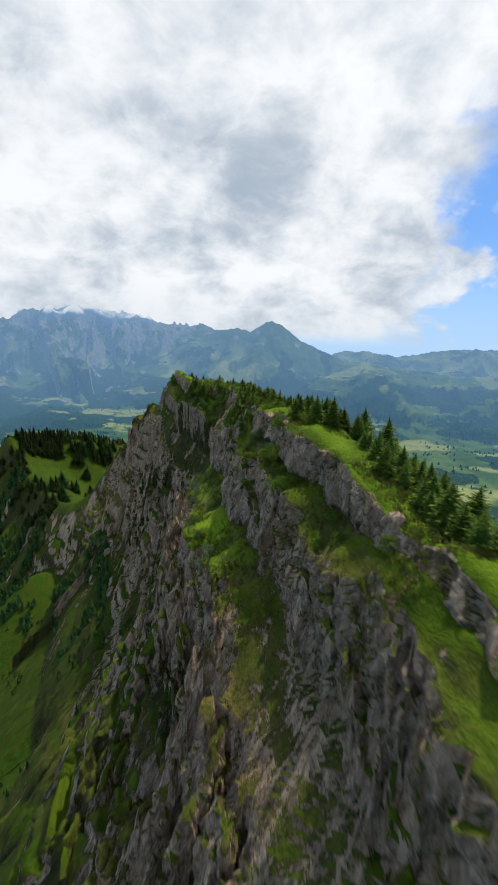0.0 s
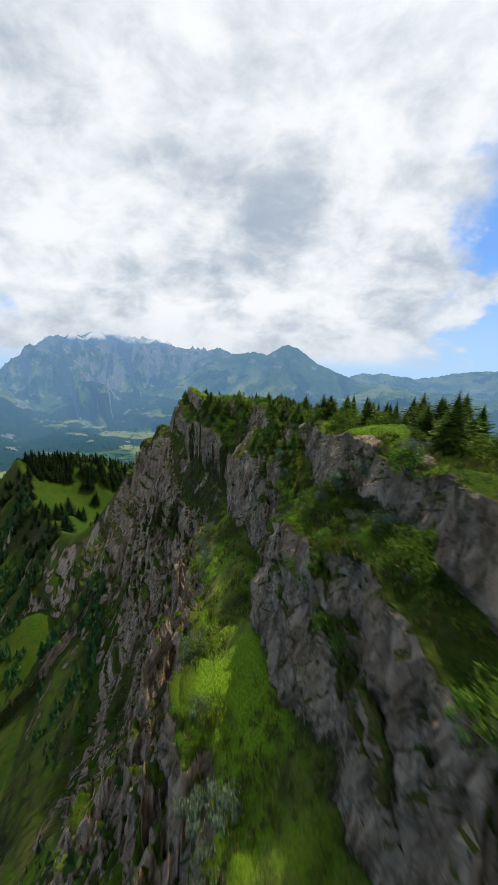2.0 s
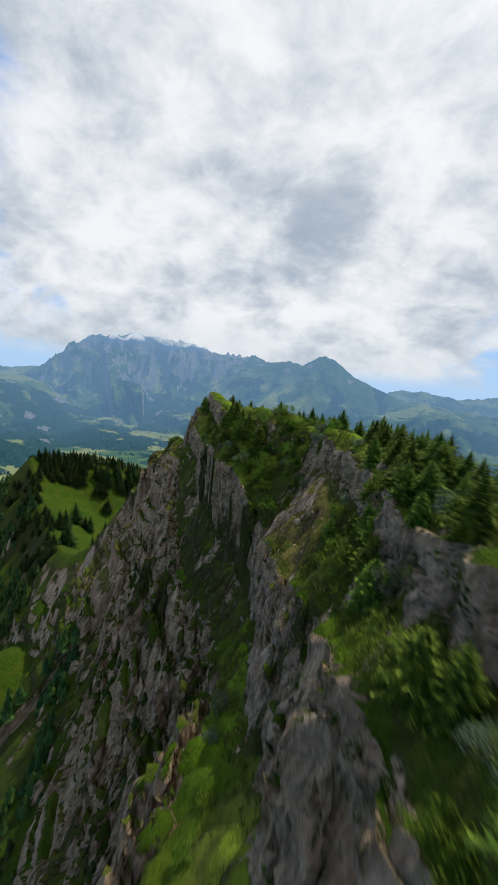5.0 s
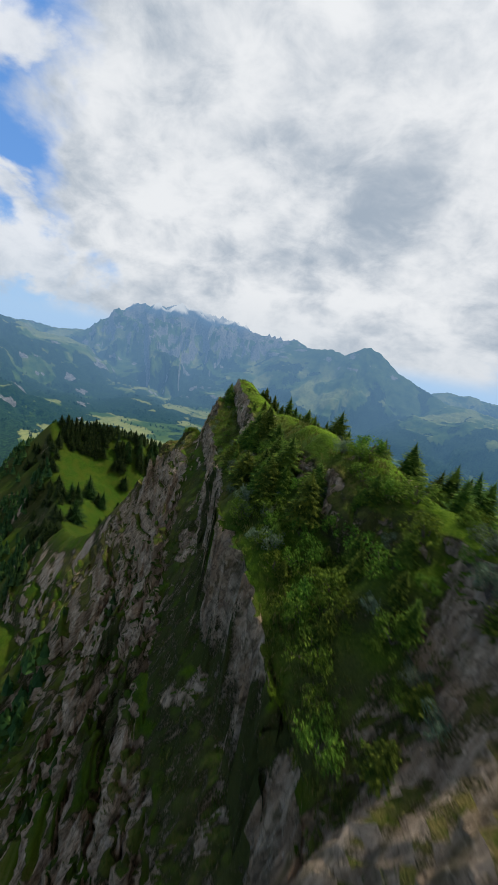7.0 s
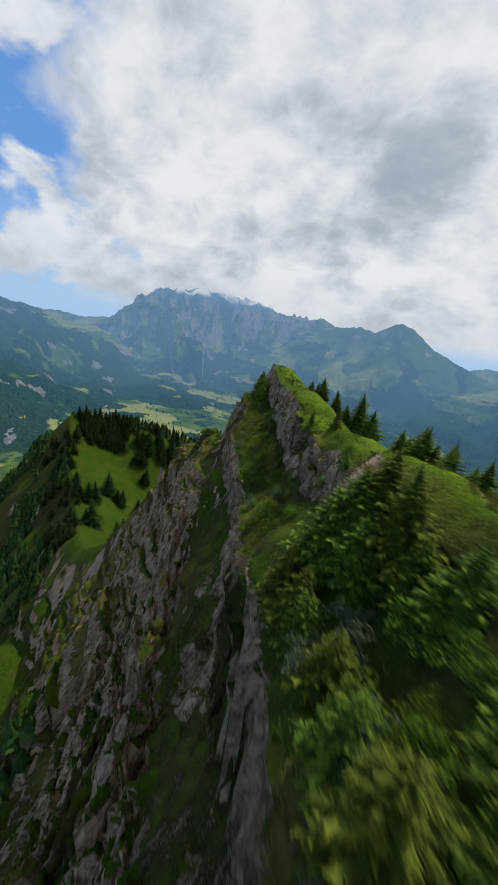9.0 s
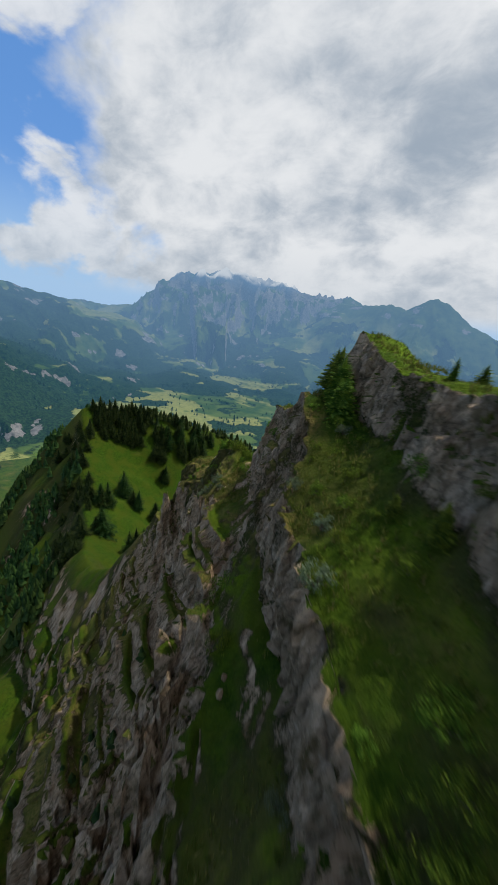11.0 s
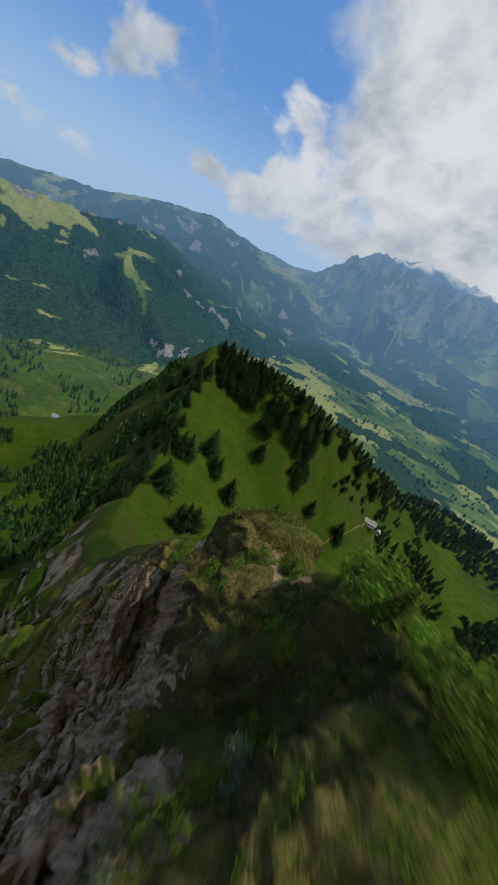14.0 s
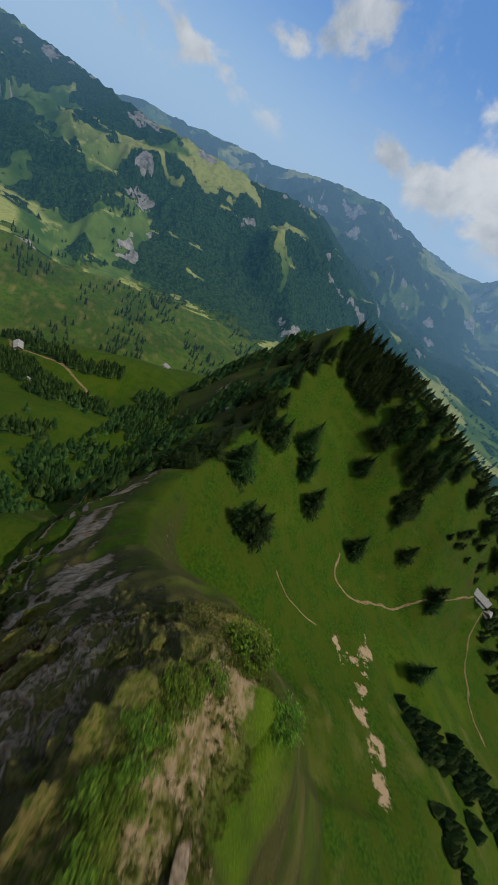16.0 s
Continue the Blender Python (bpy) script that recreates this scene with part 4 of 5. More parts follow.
woods = 1.5 * fbm(FX / 270, FY / 210, 0, 5, 101, 0.55) + 0.9 * smooth(fslope, 0.08, 0.34) + 0.4 * fbm(FX / 75, FY / 75, 0, 3, 104) - (1.1 - 0.9 * west) * smooth(FZ, -290, -180) - (0.6 - 0.3 * west) * smooth(FZ, -60, 100) - 0.6 * smooth(FY, 1700, 2600) * smooth(FZ, -420, -250) + 0.15 * west - 0.9 * west * smooth(fbm(FX / 210, FY / 260, 0, 3, 110), 0.12, 0.34)
woods = woods + 0.9 * smooth(-FX, 1100, 1500) * smooth(FY, 900, 1300) * (1 - smooth(FY, 2700, 3200)) * smooth(fbm(FX / 300, FY / 300, 0, 2, 111), 0.45, 0.15)
wood = smooth(woods, 0.02, 0.30)
frock = smooth(FZ + 220 * fbm(FX / 180, FY / 180, FZ / 120, 4, 103) + 240 * (fslope - 0.5), 170, 430) * smooth(FX, -300, -900)
crag = 0.75 * smooth(fbm(FX / 130, FY / 130, FZ / 50, 4, 106), 0.25, 0.7) * smooth(FZ, -120, 60)
frock = np.maximum(frock, crag)
scar = smooth(fbm(FX / 110, FY / 110, FZ / 90, 4, 105), 0.52, 0.85) * smooth(fslope, 0.25, 0.4) * (FX < -800)
hay = smooth(fbm(FX / 190, FY / 120, 0, 4, 107), -0.05, 0.22) * np.maximum(1 - smooth(fslope, 0.12, 0.32), smooth(FZ, -330, -220) * west)
hay = np.maximum(hay, 0.85 * smooth(fbm(FX / 150, FY / 240, FZ / 200, 4, 108), 0.0, 0.35) * smooth(FY, 2000, 2700) * (1 - smooth(FZ, -90, 110)))
# share of painted haze, growing with distance from the ridge
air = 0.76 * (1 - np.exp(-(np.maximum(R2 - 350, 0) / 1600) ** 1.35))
# pale cloud painted onto the highest tops as extra haze glow
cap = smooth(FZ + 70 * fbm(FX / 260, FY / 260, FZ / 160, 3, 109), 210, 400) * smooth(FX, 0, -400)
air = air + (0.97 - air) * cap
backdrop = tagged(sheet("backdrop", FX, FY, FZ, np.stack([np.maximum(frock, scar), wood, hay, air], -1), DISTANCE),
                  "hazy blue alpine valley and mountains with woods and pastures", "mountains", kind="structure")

# ---------------------------------------------------------------- helpers for things
def mesh_of(name, verts, faces, mat, smooth_faces=False):
    me = bpy.data.meshes.new(name)
    me.from_pydata([tuple(v) for v in verts], [], [tuple(f) for f in faces])
    me.materials.append(mat)
    if smooth_faces:
        me.polygons.foreach_set("use_smooth", [True] * len(me.polygons))
    me.update()
    return me


def part(name, me, parent, label=""):
    ob = new(name, me)
    ob.parent = parent
    return tagged(ob, label) if label else ob


def tube(verts, faces, a, b, ra, rb, sides=6):
    a, b = Vector(a), Vector(b)
    axis = (b - a).normalized()
    u = axis.orthogonal().normalized()
    w = axis.cross(u)
    base = len(verts)
    for p, r in ((a, ra), (b, rb)):
        for n in range(sides):
            t = 2 * math.pi * n / sides
            verts.append(p + r * (math.cos(t) * u + math.sin(t) * w))
    for n in range(sides):
        m = (n + 1) % sides
        faces.append((base + n, base + m, base + sides + m, base + sides + n))
    faces.append(tuple(base + sides + n for n in range(sides)))


def spruce(seed, tiers, per_tier, spread, rich):
    """A spruce one metre high: a tapered trunk, and whorls of drooping fringed boughs."""
    rnd = random.Random(seed)
    tv, tf = [], []
    lean = (rnd.uniform(-0.015, 0.015), rnd.uniform(-0.015, 0.015))
    tube(tv, tf, (0, 0, -0.05), (lean[0], lean[1], 0.55), 0.021, 0.011)
    tube(tv, tf, (lean[0], lean[1], 0.55), (lean[0] * 2, lean[1] * 2, 0.99), 0.011, 0.002)
    v, f = [], []
    for k_ in range(tiers):
        u = k_ / (tiers - 1)
        z = 0.05 + 0.92 * u ** 0.92
        r = spread * (1 - u ** 1.15) ** 0.80 * rnd.uniform(0.88, 1.12) + 0.018
        turn = rnd.uniform(0, 6.28)
        count = max(4, int(per_tier * (1 - 0.45 * u)))
        for n in range(count):
            if rnd.random() < 0.07:
                continue
            t = turn + 6.283 * n / count + rnd.uniform(-0.25, 0.25)
            rr = r * rnd.uniform(0.62, 1.18)
            c, s_ = math.cos(t), math.sin(t)
            droop = rnd.uniform(0.05, 0.42) * (1 - 0.9 * u) - 0.30 * u
            cx, cy = lean[0] * 2 * z, lean[1] * 2 * z
            spine = []
            count_ = 6 if rich else 4
            for q in range(count_ + 1):
                p = q / count_
                spine.append((cx + c * rr * p, cy + s_ * rr * p, z - droop * rr * p ** 1.3 + 0.10 * rr * max(0.0, p - 0.7)))
            wide_ = 0.055 * rr
            base = len(v)
            v.extend(((spine[0][0] - s_ * wide_, spine[0][1] + c * wide_, spine[0][2]), (spine[0][0] + s_ * wide_, spine[0][1] - c * wide_, spine[0][2]), spine[-1]))
            f.append((base, base + 1, base + 2))
            for q in range(1, count_ + 1):
                px, py, pz = spine[q]
                p = q / count_
                reach = rr * (0.44 - 0.26 * p) * (1.0 if rich else 1.25)
                back = rr * 0.15
                for w in (-1, 1):
                    g = rnd.uniform(0.7, 1.25) * reach
                    fx_, fy_ = 0.62 * c - w * 0.78 * s_, 0.62 * s_ + w * 0.78 * c
                    base = len(v)
                    v.extend(((px - c * back, py - s_ * back, pz + 0.01 * rr), (px + c * 0.05 * rr, py + s_ * 0.05 * rr, pz), (px + fx_ * g, py + fy_ * g, pz - g * rnd.uniform(0.15, 0.6))))
                    f.append((base, base + 1, base + 2))
                if rich:
                    base = len(v)
                    v.extend(((px - c * back, py - s_ * back, pz), (px + c * 0.06 * rr, py + s_ * 0.06 * rr, pz - 0.01 * rr), (px + rnd.uniform(-0.08, 0.08) * rr, py + rnd.uniform(-0.08, 0.08) * rr, pz - reach * rnd.uniform(0.4, 0.9))))
                    f.append((base, base + 1, base + 2))
    # the dense dark inside of the crown
    for z0, z1, q in ((0.04, 0.34, 0.78), (0.18, 0.52, 0.68), (0.36, 0.72, 0.55), (0.54, 0.88, 0.38), (0.72, 0.99, 0.24)):
        base = len(v)
        for n in range(8):
            t = 0.785 * n + z0
            rr = spread * q * rnd.uniform(0.62, 1.12)
            v.append((rr * math.cos(t) + lean[0] * 2 * z0, rr * math.sin(t) + lean[1] * 2 * z0, z0 + rnd.uniform(-0.03, 0.03)))
        v.append((lean[0] * 2 * z1, lean[1] * 2 * z1, z1))
        f.extend((base + n, base + (n + 1) % 8, base + 8) for n in range(8))
    top = len(v)
    for n in range(4):
        t = 1.57 * n
        v.append((0.012 * math.cos(t) + lean[0] * 2, 0.012 * math.sin(t) + lean[1] * 2, 0.93))
    v.append((lean[0] * 2, lean[1] * 2, 1.03))
    f.extend((top + n, top + (n + 1) % 4, top + 4) for n in range(4))
    return (tv, tf), (v, f)


def bush(seed, leaves, clumps, wide):
    """A shrub one metre high: a few bent stems and clumps of small separate leaves."""
    rnd = random.Random(seed)
    tv, tf, v, f = [], [], [], []
    centres = []
    for n in range(clumps):
        t, q = rnd.uniform(0, 6.28), rnd.random() ** 0.6
        h = rnd.uniform(0.25, 0.88)
        reach = wide * q * math.sqrt(max(0.05, 1 - ((h - 0.42) / 0.62) ** 2))
        centres.append((reach * math.cos(t), reach * math.sin(t), h, rnd.uniform(0.13, 0.25)))
        if n < 9:
            mid = (centres[-1][0] * 0.45, centres[-1][1] * 0.45, h * 0.55)
            tube(tv, tf, (0, 0, -0.06), mid, 0.022, 0.014, 5)
            tube(tv, tf, mid, centres[-1][:3], 0.014, 0.004, 4)
    for n in range(leaves):
        cx, cy, cz, cr = centres[n % clumps]
        d_ = Vector((rnd.gauss(0, 1), rnd.gauss(0, 1), rnd.gauss(0.25, 1))).normalized()
        p = Vector((cx, cy, cz)) + d_ * cr * rnd.uniform(0.55, 1.12)
        nrm = (d_ + Vector((rnd.uniform(-0.7, 0.7), rnd.uniform(-0.7, 0.7), rnd.uniform(-0.2, 0.9)))).normalized()
        u = nrm.orthogonal().normalized()
        w = nrm.cross(u)
        a = rnd.uniform(0, 6.28)
        u, w = math.cos(a) * u + math.sin(a) * w, math.cos(a) * w - math.sin(a) * u
        s_ = rnd.uniform(0.020, 0.040)
        base = len(v)
        v.extend((p - u * s_ * 1.5, p - w * s_ * 0.7 + nrm * 0.006, p + u * s_ * 1.5 - nrm * 0.012, p + w * s_ * 0.7 + nrm * 0.006))
        f.extend(((base, base + 1, base + 2), (base, base + 2, base + 3)))
    return (tv, tf), (v, f)


def plant(name, made, crown_mat, label, category, group, crown_name="crown", stem_name="trunk"):
    """A plant as a thing of two parts, standing at the origin."""
    (tv, tf), (v, f) = made
    root = new(name)
    root.empty_display_size = 0.2
    part(stem_name, mesh_of(stem_name, tv, tf, BARK), root)
    part(crown_name, mesh_of(crown_name, v, f, crown_mat), root)
    return tagged(root, label, category, group)


class Stock:
    """Several shapes of one plant; the first ones planted are the originals themselves."""

    def __init__(self, kinds):
        self.kinds, self.fresh = kinds, list(kinds)

    def put(self, rnd, x, y, z, h, wide=1.0, lean=3.0):
        m = pose(x, y, z, rnd.uniform(-lean, lean), rnd.uniform(-lean, lean), rnd.uniform(0, 360)) @ Matrix.Diagonal((h * wide, h * wide, h, 1))
        src = self.kinds[rnd.randrange(len(self.kinds))]
        if src in self.fresh:
            self.fresh.remove(src)
            src.matrix_basis = m
            return src
        ob = copy_thing(src, Matrix())
        ob.matrix_basis = m
        return ob


RIDGE_SPRUCE = Stock([plant("spruce", spruce(n, 25 + n % 3, 14, 0.235 + 0.02 * (n % 3), True), SPRUCE,
                            "dark green spruce with drooping boughs on the ridge", "spruce", "spruces on the ridge") for n in range(5)])
HILL_SPRUCE = Stock([plant("spruce", spruce(20 + n, 17, 12, 0.225 + 0.02 * (n % 2), False), HILL_NEEDLE,
                           "tall dark spruce standing on the hill pasture", "spruce", "spruces on the hill") for n in range(4)])
ALDER = Stock([plant("alder_bush", bush(40 + n, 1000, 24, 0.62), LEAF, "bright green leafy alder bush on a rock ledge",
                     "bush", "alder bushes", "foliage", "stem") for n in range(4)])
GREY_WILLOW = Stock([plant("willow_bush", bush(50 + n, 900, 20, 0.58), WILLOW, "silvery grey-green willow bush on the cliff",
                           "bush", "willow bushes", "foliage", "stem") for n in range(3)])

crest_xy = np.array([p[:2] for p in CREST], float)
crest_run = np.r_[0, np.cumsum(np.hypot(*np.diff(crest_xy, axis=0).T))]


def at_crest(s, d):
    """The place d metres left of the crest line, s metres along it."""
    n = int(np.clip(np.searchsorted(crest_run, s) - 1, 0, len(crest_run) - 2))
    a, b = crest_xy[n], crest_xy[n + 1]
    u = (b - a) / np.hypot(*(b - a))
    p = a + u * (s - crest_run[n])
    return p[0] - u[1] * d, p[1] + u[0] * d


def height(points):
    pts = np.array(points, float).reshape(-1, 2)
    z, _, _ = land(pts[:, 0], pts[:, 1])
    far = smooth(np.hypot(pts[:, 0] - CENTRE[0], pts[:, 1] - CENTRE[1]), 700, 960)
    return z * (1 - far) + far_land(pts[:, 0], pts[:, 1]) * far


rnd = random.Random(7)
jobs = []          # stock, x, y, height, width, sunk


def strew(stock, count, s0, s1, d0, d1, h0, h1, wide=1.0, gap=1.0):
    got = []
    for _ in range(count * 6):
        if len(got) == count:
            break
        x, y = at_crest(rnd.uniform(s0, s1), rnd.uniform(d0, d1))
        if all((x - a) ** 2 + (y - b) ** 2 > gap * gap for a, b in got):
            got.append((x, y))
            jobs.append((stock, x, y, rnd.uniform(h0, h1), wide * rnd.uniform(0.85, 1.2)))


strew(RIDGE_SPRUCE, 84, 66, 200, -8.5, -1.6, 3.0, 5.2, 1.4, 1.3)
strew(RIDGE_SPRUCE, 22, 84, 150, -11.0, -5.5, 4.0, 6.5, 1.4, 1.6)
strew(RIDGE_SPRUCE, 30, 225, 282, -15, -9.5, 6.5, 9.0, 1.4, 1.9)
strew(RIDGE_SPRUCE, 12, 200, 230, -16, -9, 6.0, 8.5, 1.4, 2.2)
strew(RIDGE_SPRUCE, 12, 214, 236, 2.0, 10.0, 1.6, 3.2, 1.35, 1.6)
strew(RIDGE_SPRUCE, 14, 196, 226, -9.5, -3.0, 3.0, 5.5, 1.4, 1.8)
strew(RIDGE_SPRUCE, 2, 297, 302, -14.5, -12.5, 7.5, 8.5, 1.35, 1.8)
strew(RIDGE_SPRUCE, 22, 234, 262, 3.6, 9.6, 4.0, 7.0, 1.45, 1.6)
strew(RIDGE_SPRUCE, 5, 219, 233, 1.5, 6.0, 2.4, 3.8, 1.3, 1.6)
strew(RIDGE_SPRUCE, 26, 140, 208, -2.5, 1.0, 2.6, 4.4, 1.4, 1.4)
strew(RIDGE_SPRUCE, 7, 149, 161, 3.4, 5.6, 5.0, 7.4, 1.1, 1.2)
strew(RIDGE_SPRUCE, 26, 146, 194, 0.5, 6.0, 2.4, 4.2, 1.4, 1.3)
strew(RIDGE_SPRUCE, 9, 264, 318, -1.0, 4.0, 1.8, 3.2, 1.1, 1.5)
strew(RIDGE_SPRUCE, 9, 300, 317, -12, -4, 3.0, 5.0, 1.1, 1.8)
strew(RIDGE_SPRUCE, 7, 364, 386, -3.0, 1.0, 1.8, 3.0, 1.2, 1.1)
strew(RIDGE_SPRUCE, 12, 134, 150, 3.2, 5.2, 2.6, 4.2, 0.95, 1.1)
strew(ALDER, 24, 116, 144, 3.0, 8.5, 0.6, 1.5, 1.1, 0.8)
strew(GREY_WILLOW, 10, 118, 142, 3.5, 7.5, 0.8, 1.6, 1.0, 1.4)
strew(ALDER, 14, 282, 318, 5.0, 10.0, 0.5, 1.3, 1.1, 1.0)
strew(GREY_WILLOW, 5, 296, 314, 7.0, 10.0, 0.9, 1.6, 1.0, 1.6)
strew(ALDER, 8, 308, 322, 13.0, 18.0, 1.6, 3.2, 0.9, 1.2)
strew(ALDER, 26, 216, 240, -2.5, 10.5, 1.0, 2.6, 1.1, 1.3)
strew(GREY_WILLOW, 9, 212, 240, 0.5, 6.5, 1.2, 2.4, 1.0, 1.4)
strew(ALDER, 40, 222, 266, 3.5, 10.2, 1.2, 2.9, 1.0, 1.4)
strew(ALDER, 24, 86, 150, 1.5, 8.5, 0.9, 2.2, 1.1, 1.4)
strew(ALDER, 14, 106, 200, 14.6, 17.4, 1.3, 2.5, 1.15, 1.8)
strew(ALDER, 10, 110, 200, 8.6, 10.5, 0.7, 1.6, 1.1, 1.4)
strew(ALDER, 20, 270, 330, 0.5, 8.0, 0.9, 2.0, 1.1, 1.5)
strew(ALDER, 32, 344, 386, -6.0, 5.0, 0.8, 2.0, 1.1, 1.3)
strew(GREY_WILLOW, 9, 355, 364, 7.5, 10.5, 0.9, 1.8, 1.1, 0.8)
strew(ALDER, 30, 362, 378, -4.4, 0.6, 1.4, 2.6, 1.15, 0.9)
strew(RIDGE_SPRUCE, 8, 364, 376, -4.5, -0.5, 2.4, 3.8, 1.3, 1.2)
strew(ALDER, 10, 100, 330, 18, 60, 1.2, 2.6, 1.1, 2.0)
strew(GREY_WILLOW, 18, 106, 190, 15.4, 17.4, 1.5, 2.8, 1.0, 1.8)
strew(GREY_WILLOW, 20, 110, 205, 0.8, 5.0, 1.2, 2.4, 1.0, 1.6)
strew(GREY_WILLOW, 10, 226, 258, 7.5, 10.4, 1.4, 2.8, 1.0, 1.6)
strew(GREY_WILLOW, 8, 270, 400, 4.0, 14.0, 1.0, 2.2, 1.0, 2.0)
for x, y, h in ((-61, 252.5, 4.8), (-60.2, 250.3, 5.2), (-59.2, 248, 5.5), (-62.2, 254.6, 3.6), (-58.4, 245.6, 5.0)):
    jobs.append((RIDGE_SPRUCE, x, y, h, 1.35))
for x, y, h in ((-127, 314.2, 4.6), (-120.5, 317.5, 3.4), (-123, 303.5, 2.6), (-121.5, 300.5, 2.8), (-119.5, 298.6, 2.6), (-117, 297, 2.6), (-115, 296.4, 2.2), (-124, 306, 2.2), (-108, 318, 2.4), (-104, 313, 2.0), (-112, 288, 2.6), (-100, 285.5, 2.6)):
    for _ in range(2 if h > 2.5 else 1):
        jobs.append((ALDER, x + rnd.uniform(-0.9, 0.9), y + rnd.uniform(-0.9, 0.9), h * rnd.uniform(0.62, 0.8), 1.3))

grove_xy = []
# single trees on the hill pasture, then the clumps along its edges
for x, y in ((-272, 398), (-256, 405), (-260, 400), (-267, 436), (-263, 432), (-227, 370), (-195, 371), (-197, 366), (-193, 374), (-243, 427), (-226, 432),
             (-286, 525), (-260, 491), (-269, 533), (-260, 545), (-256, 540), (-246, 549), (-249, 573), (-207, 475), (-226, 518), (-203, 526),
             (-170, 545), (-133, 503), (-137, 623), (-234, 593), (-218, 620), (-203, 645), (-251, 556), (-262, 562), (-281, 548), (-276, 520)):
    jobs.append((HILL_SPRUCE, x, y, rnd.uniform(18, 26), 1.3))
    if rnd.random() < 0.6:
        grove_xy.append((x + rnd.uniform(-7, 7), y + rnd.uniform(-7, 7), rnd.uniform(13, 21)))
hill_run = np.r_[0, np.cumsum(np.hypot(*np.diff(np.array([p[:2] for p in HILL]), axis=0).T))]


def at_hill(s, d):
    n = int(np.clip(np.searchsorted(hill_run, s) - 1, 0, len(hill_run) - 2))
    a, b = np.array(HILL[n][:2], float), np.array(HILL[n + 1][:2], float)
    u = (b - a) / np.hypot(*(b - a))
    p = a + u * (s - hill_run[n])
    return p[0] - u[1] * d, p[1] + u[0] * d


def grove(count, s0, s1, d0, d1, h0, h1, gap):
    got = []
    for _ in range(count * 6):
        if len(got) == count:
            break
        x, y = at_hill(rnd.uniform(s0, s1), rnd.uniform(d0, d1))
        if all((x - a) ** 2 + (y - b) ** 2 > gap * gap for a, b in got):
            got.append((x, y))
            grove_xy.append((x, y, rnd.uniform(h0, h1)))


grove(44, 4, 205, -7, 26, 9, 16, 4.0)
grove(70, 230, 296, -42, 2, 11, 17, 3.4)
grove(22, 308, 330, -52, -20, 12, 18, 3.6)
grove(16, 335, 352, -68, -44, 11, 16, 3.6)
grove(14, 372, 470, -58, -38, 7, 11, 4.0)
zs = height([(j[1], j[2]) for j in jobs])
for (stock, x, y, h, wide), z in zip(jobs, zs):
    stock.put(rnd, x, y, float(z) - 0.03 * h, h, wide)


models = [np.array(spruce(30 + n, 15, 10, 0.24, False)[1][0], float) for n in range(3)]
model_faces = [spruce(30 + n, 15, 10, 0.24, False)[1][1] for n in range(3)]


shrubs = [bush(60 + n, 420, 14, 0.62)[1] for n in range(3)]
shrub_models, shrub_faces = [np.array(b[0], float) for b in shrubs], [b[1] for b in shrubs]


def thicket(name, spots_, broad, mat, label, shapes=models, shape_faces=model_faces):
    """Many trees too close together to tell apart, as one sheet of stuff."""
    gv, gf = [], []
    for (x, y, h), z in zip(spots_, height([g[:2] for g in spots_])):
        n, turn = rnd.randrange(3), rnd.uniform(0, 6.28)
        m = shapes[n]
        cs, sn = math.cos(turn) * h * broad, math.sin(turn) * h * broad
        base = len(gv)
        gv.extend(np.stack([x + m[:, 0] * cs - m[:, 1] * sn, y + m[:, 0] * sn + m[:, 1] * cs, z - 0.04 * h + m[:, 2] * h], 1).tolist())
        gf.extend(tuple(base + i for i in q) for q in shape_faces[n])
    tagged(new(name, mesh_of(name, gv, gf, mat)), label, "woods", kind="stuff")


thicket("spruce_grove", grove_xy, 1.55, HILL_NEEDLE, "groves of tall dark spruces along the edges of the hill")
crest_xyh = [(*at_crest(rnd.uniform(72, 205), rnd.uniform(-9.5, -2.4)), rnd.uniform(2.4, 4.6)) for _ in range(110)]
thicket("spruce_thicket", crest_xyh, 1.35, SPRUCE, "dense young spruces crowding the top of the ridge")
shrub_xyh = [(*at_crest(rnd.uniform(s0, s1), rnd.uniform(d0, d1)), rnd.uniform(h0, h1))
             for s0, s1, d0, d1, h0, h1, count in ((349, 369, 1.6, 9.5, 0.7, 1.5, 60), (110, 200, -3.0, 0.4, 1.2, 2.6, 30), (130, 196, -1.5, 6.5, 1.0, 2.6, 50), (214, 262, 4.0, 10.8, 0.8, 1.8, 46), (282, 320, 0.5, 9.0, 0.5, 1.3, 40), (270, 296, 3.0, 9.0, 0.6, 1.4, 44))
             for _ in range(count)]
thicket("alder_thicket", shrub_xyh, 1.15, LEAF, "low tangled alder scrub along the shelves of the ridge", shrub_models, shrub_faces)

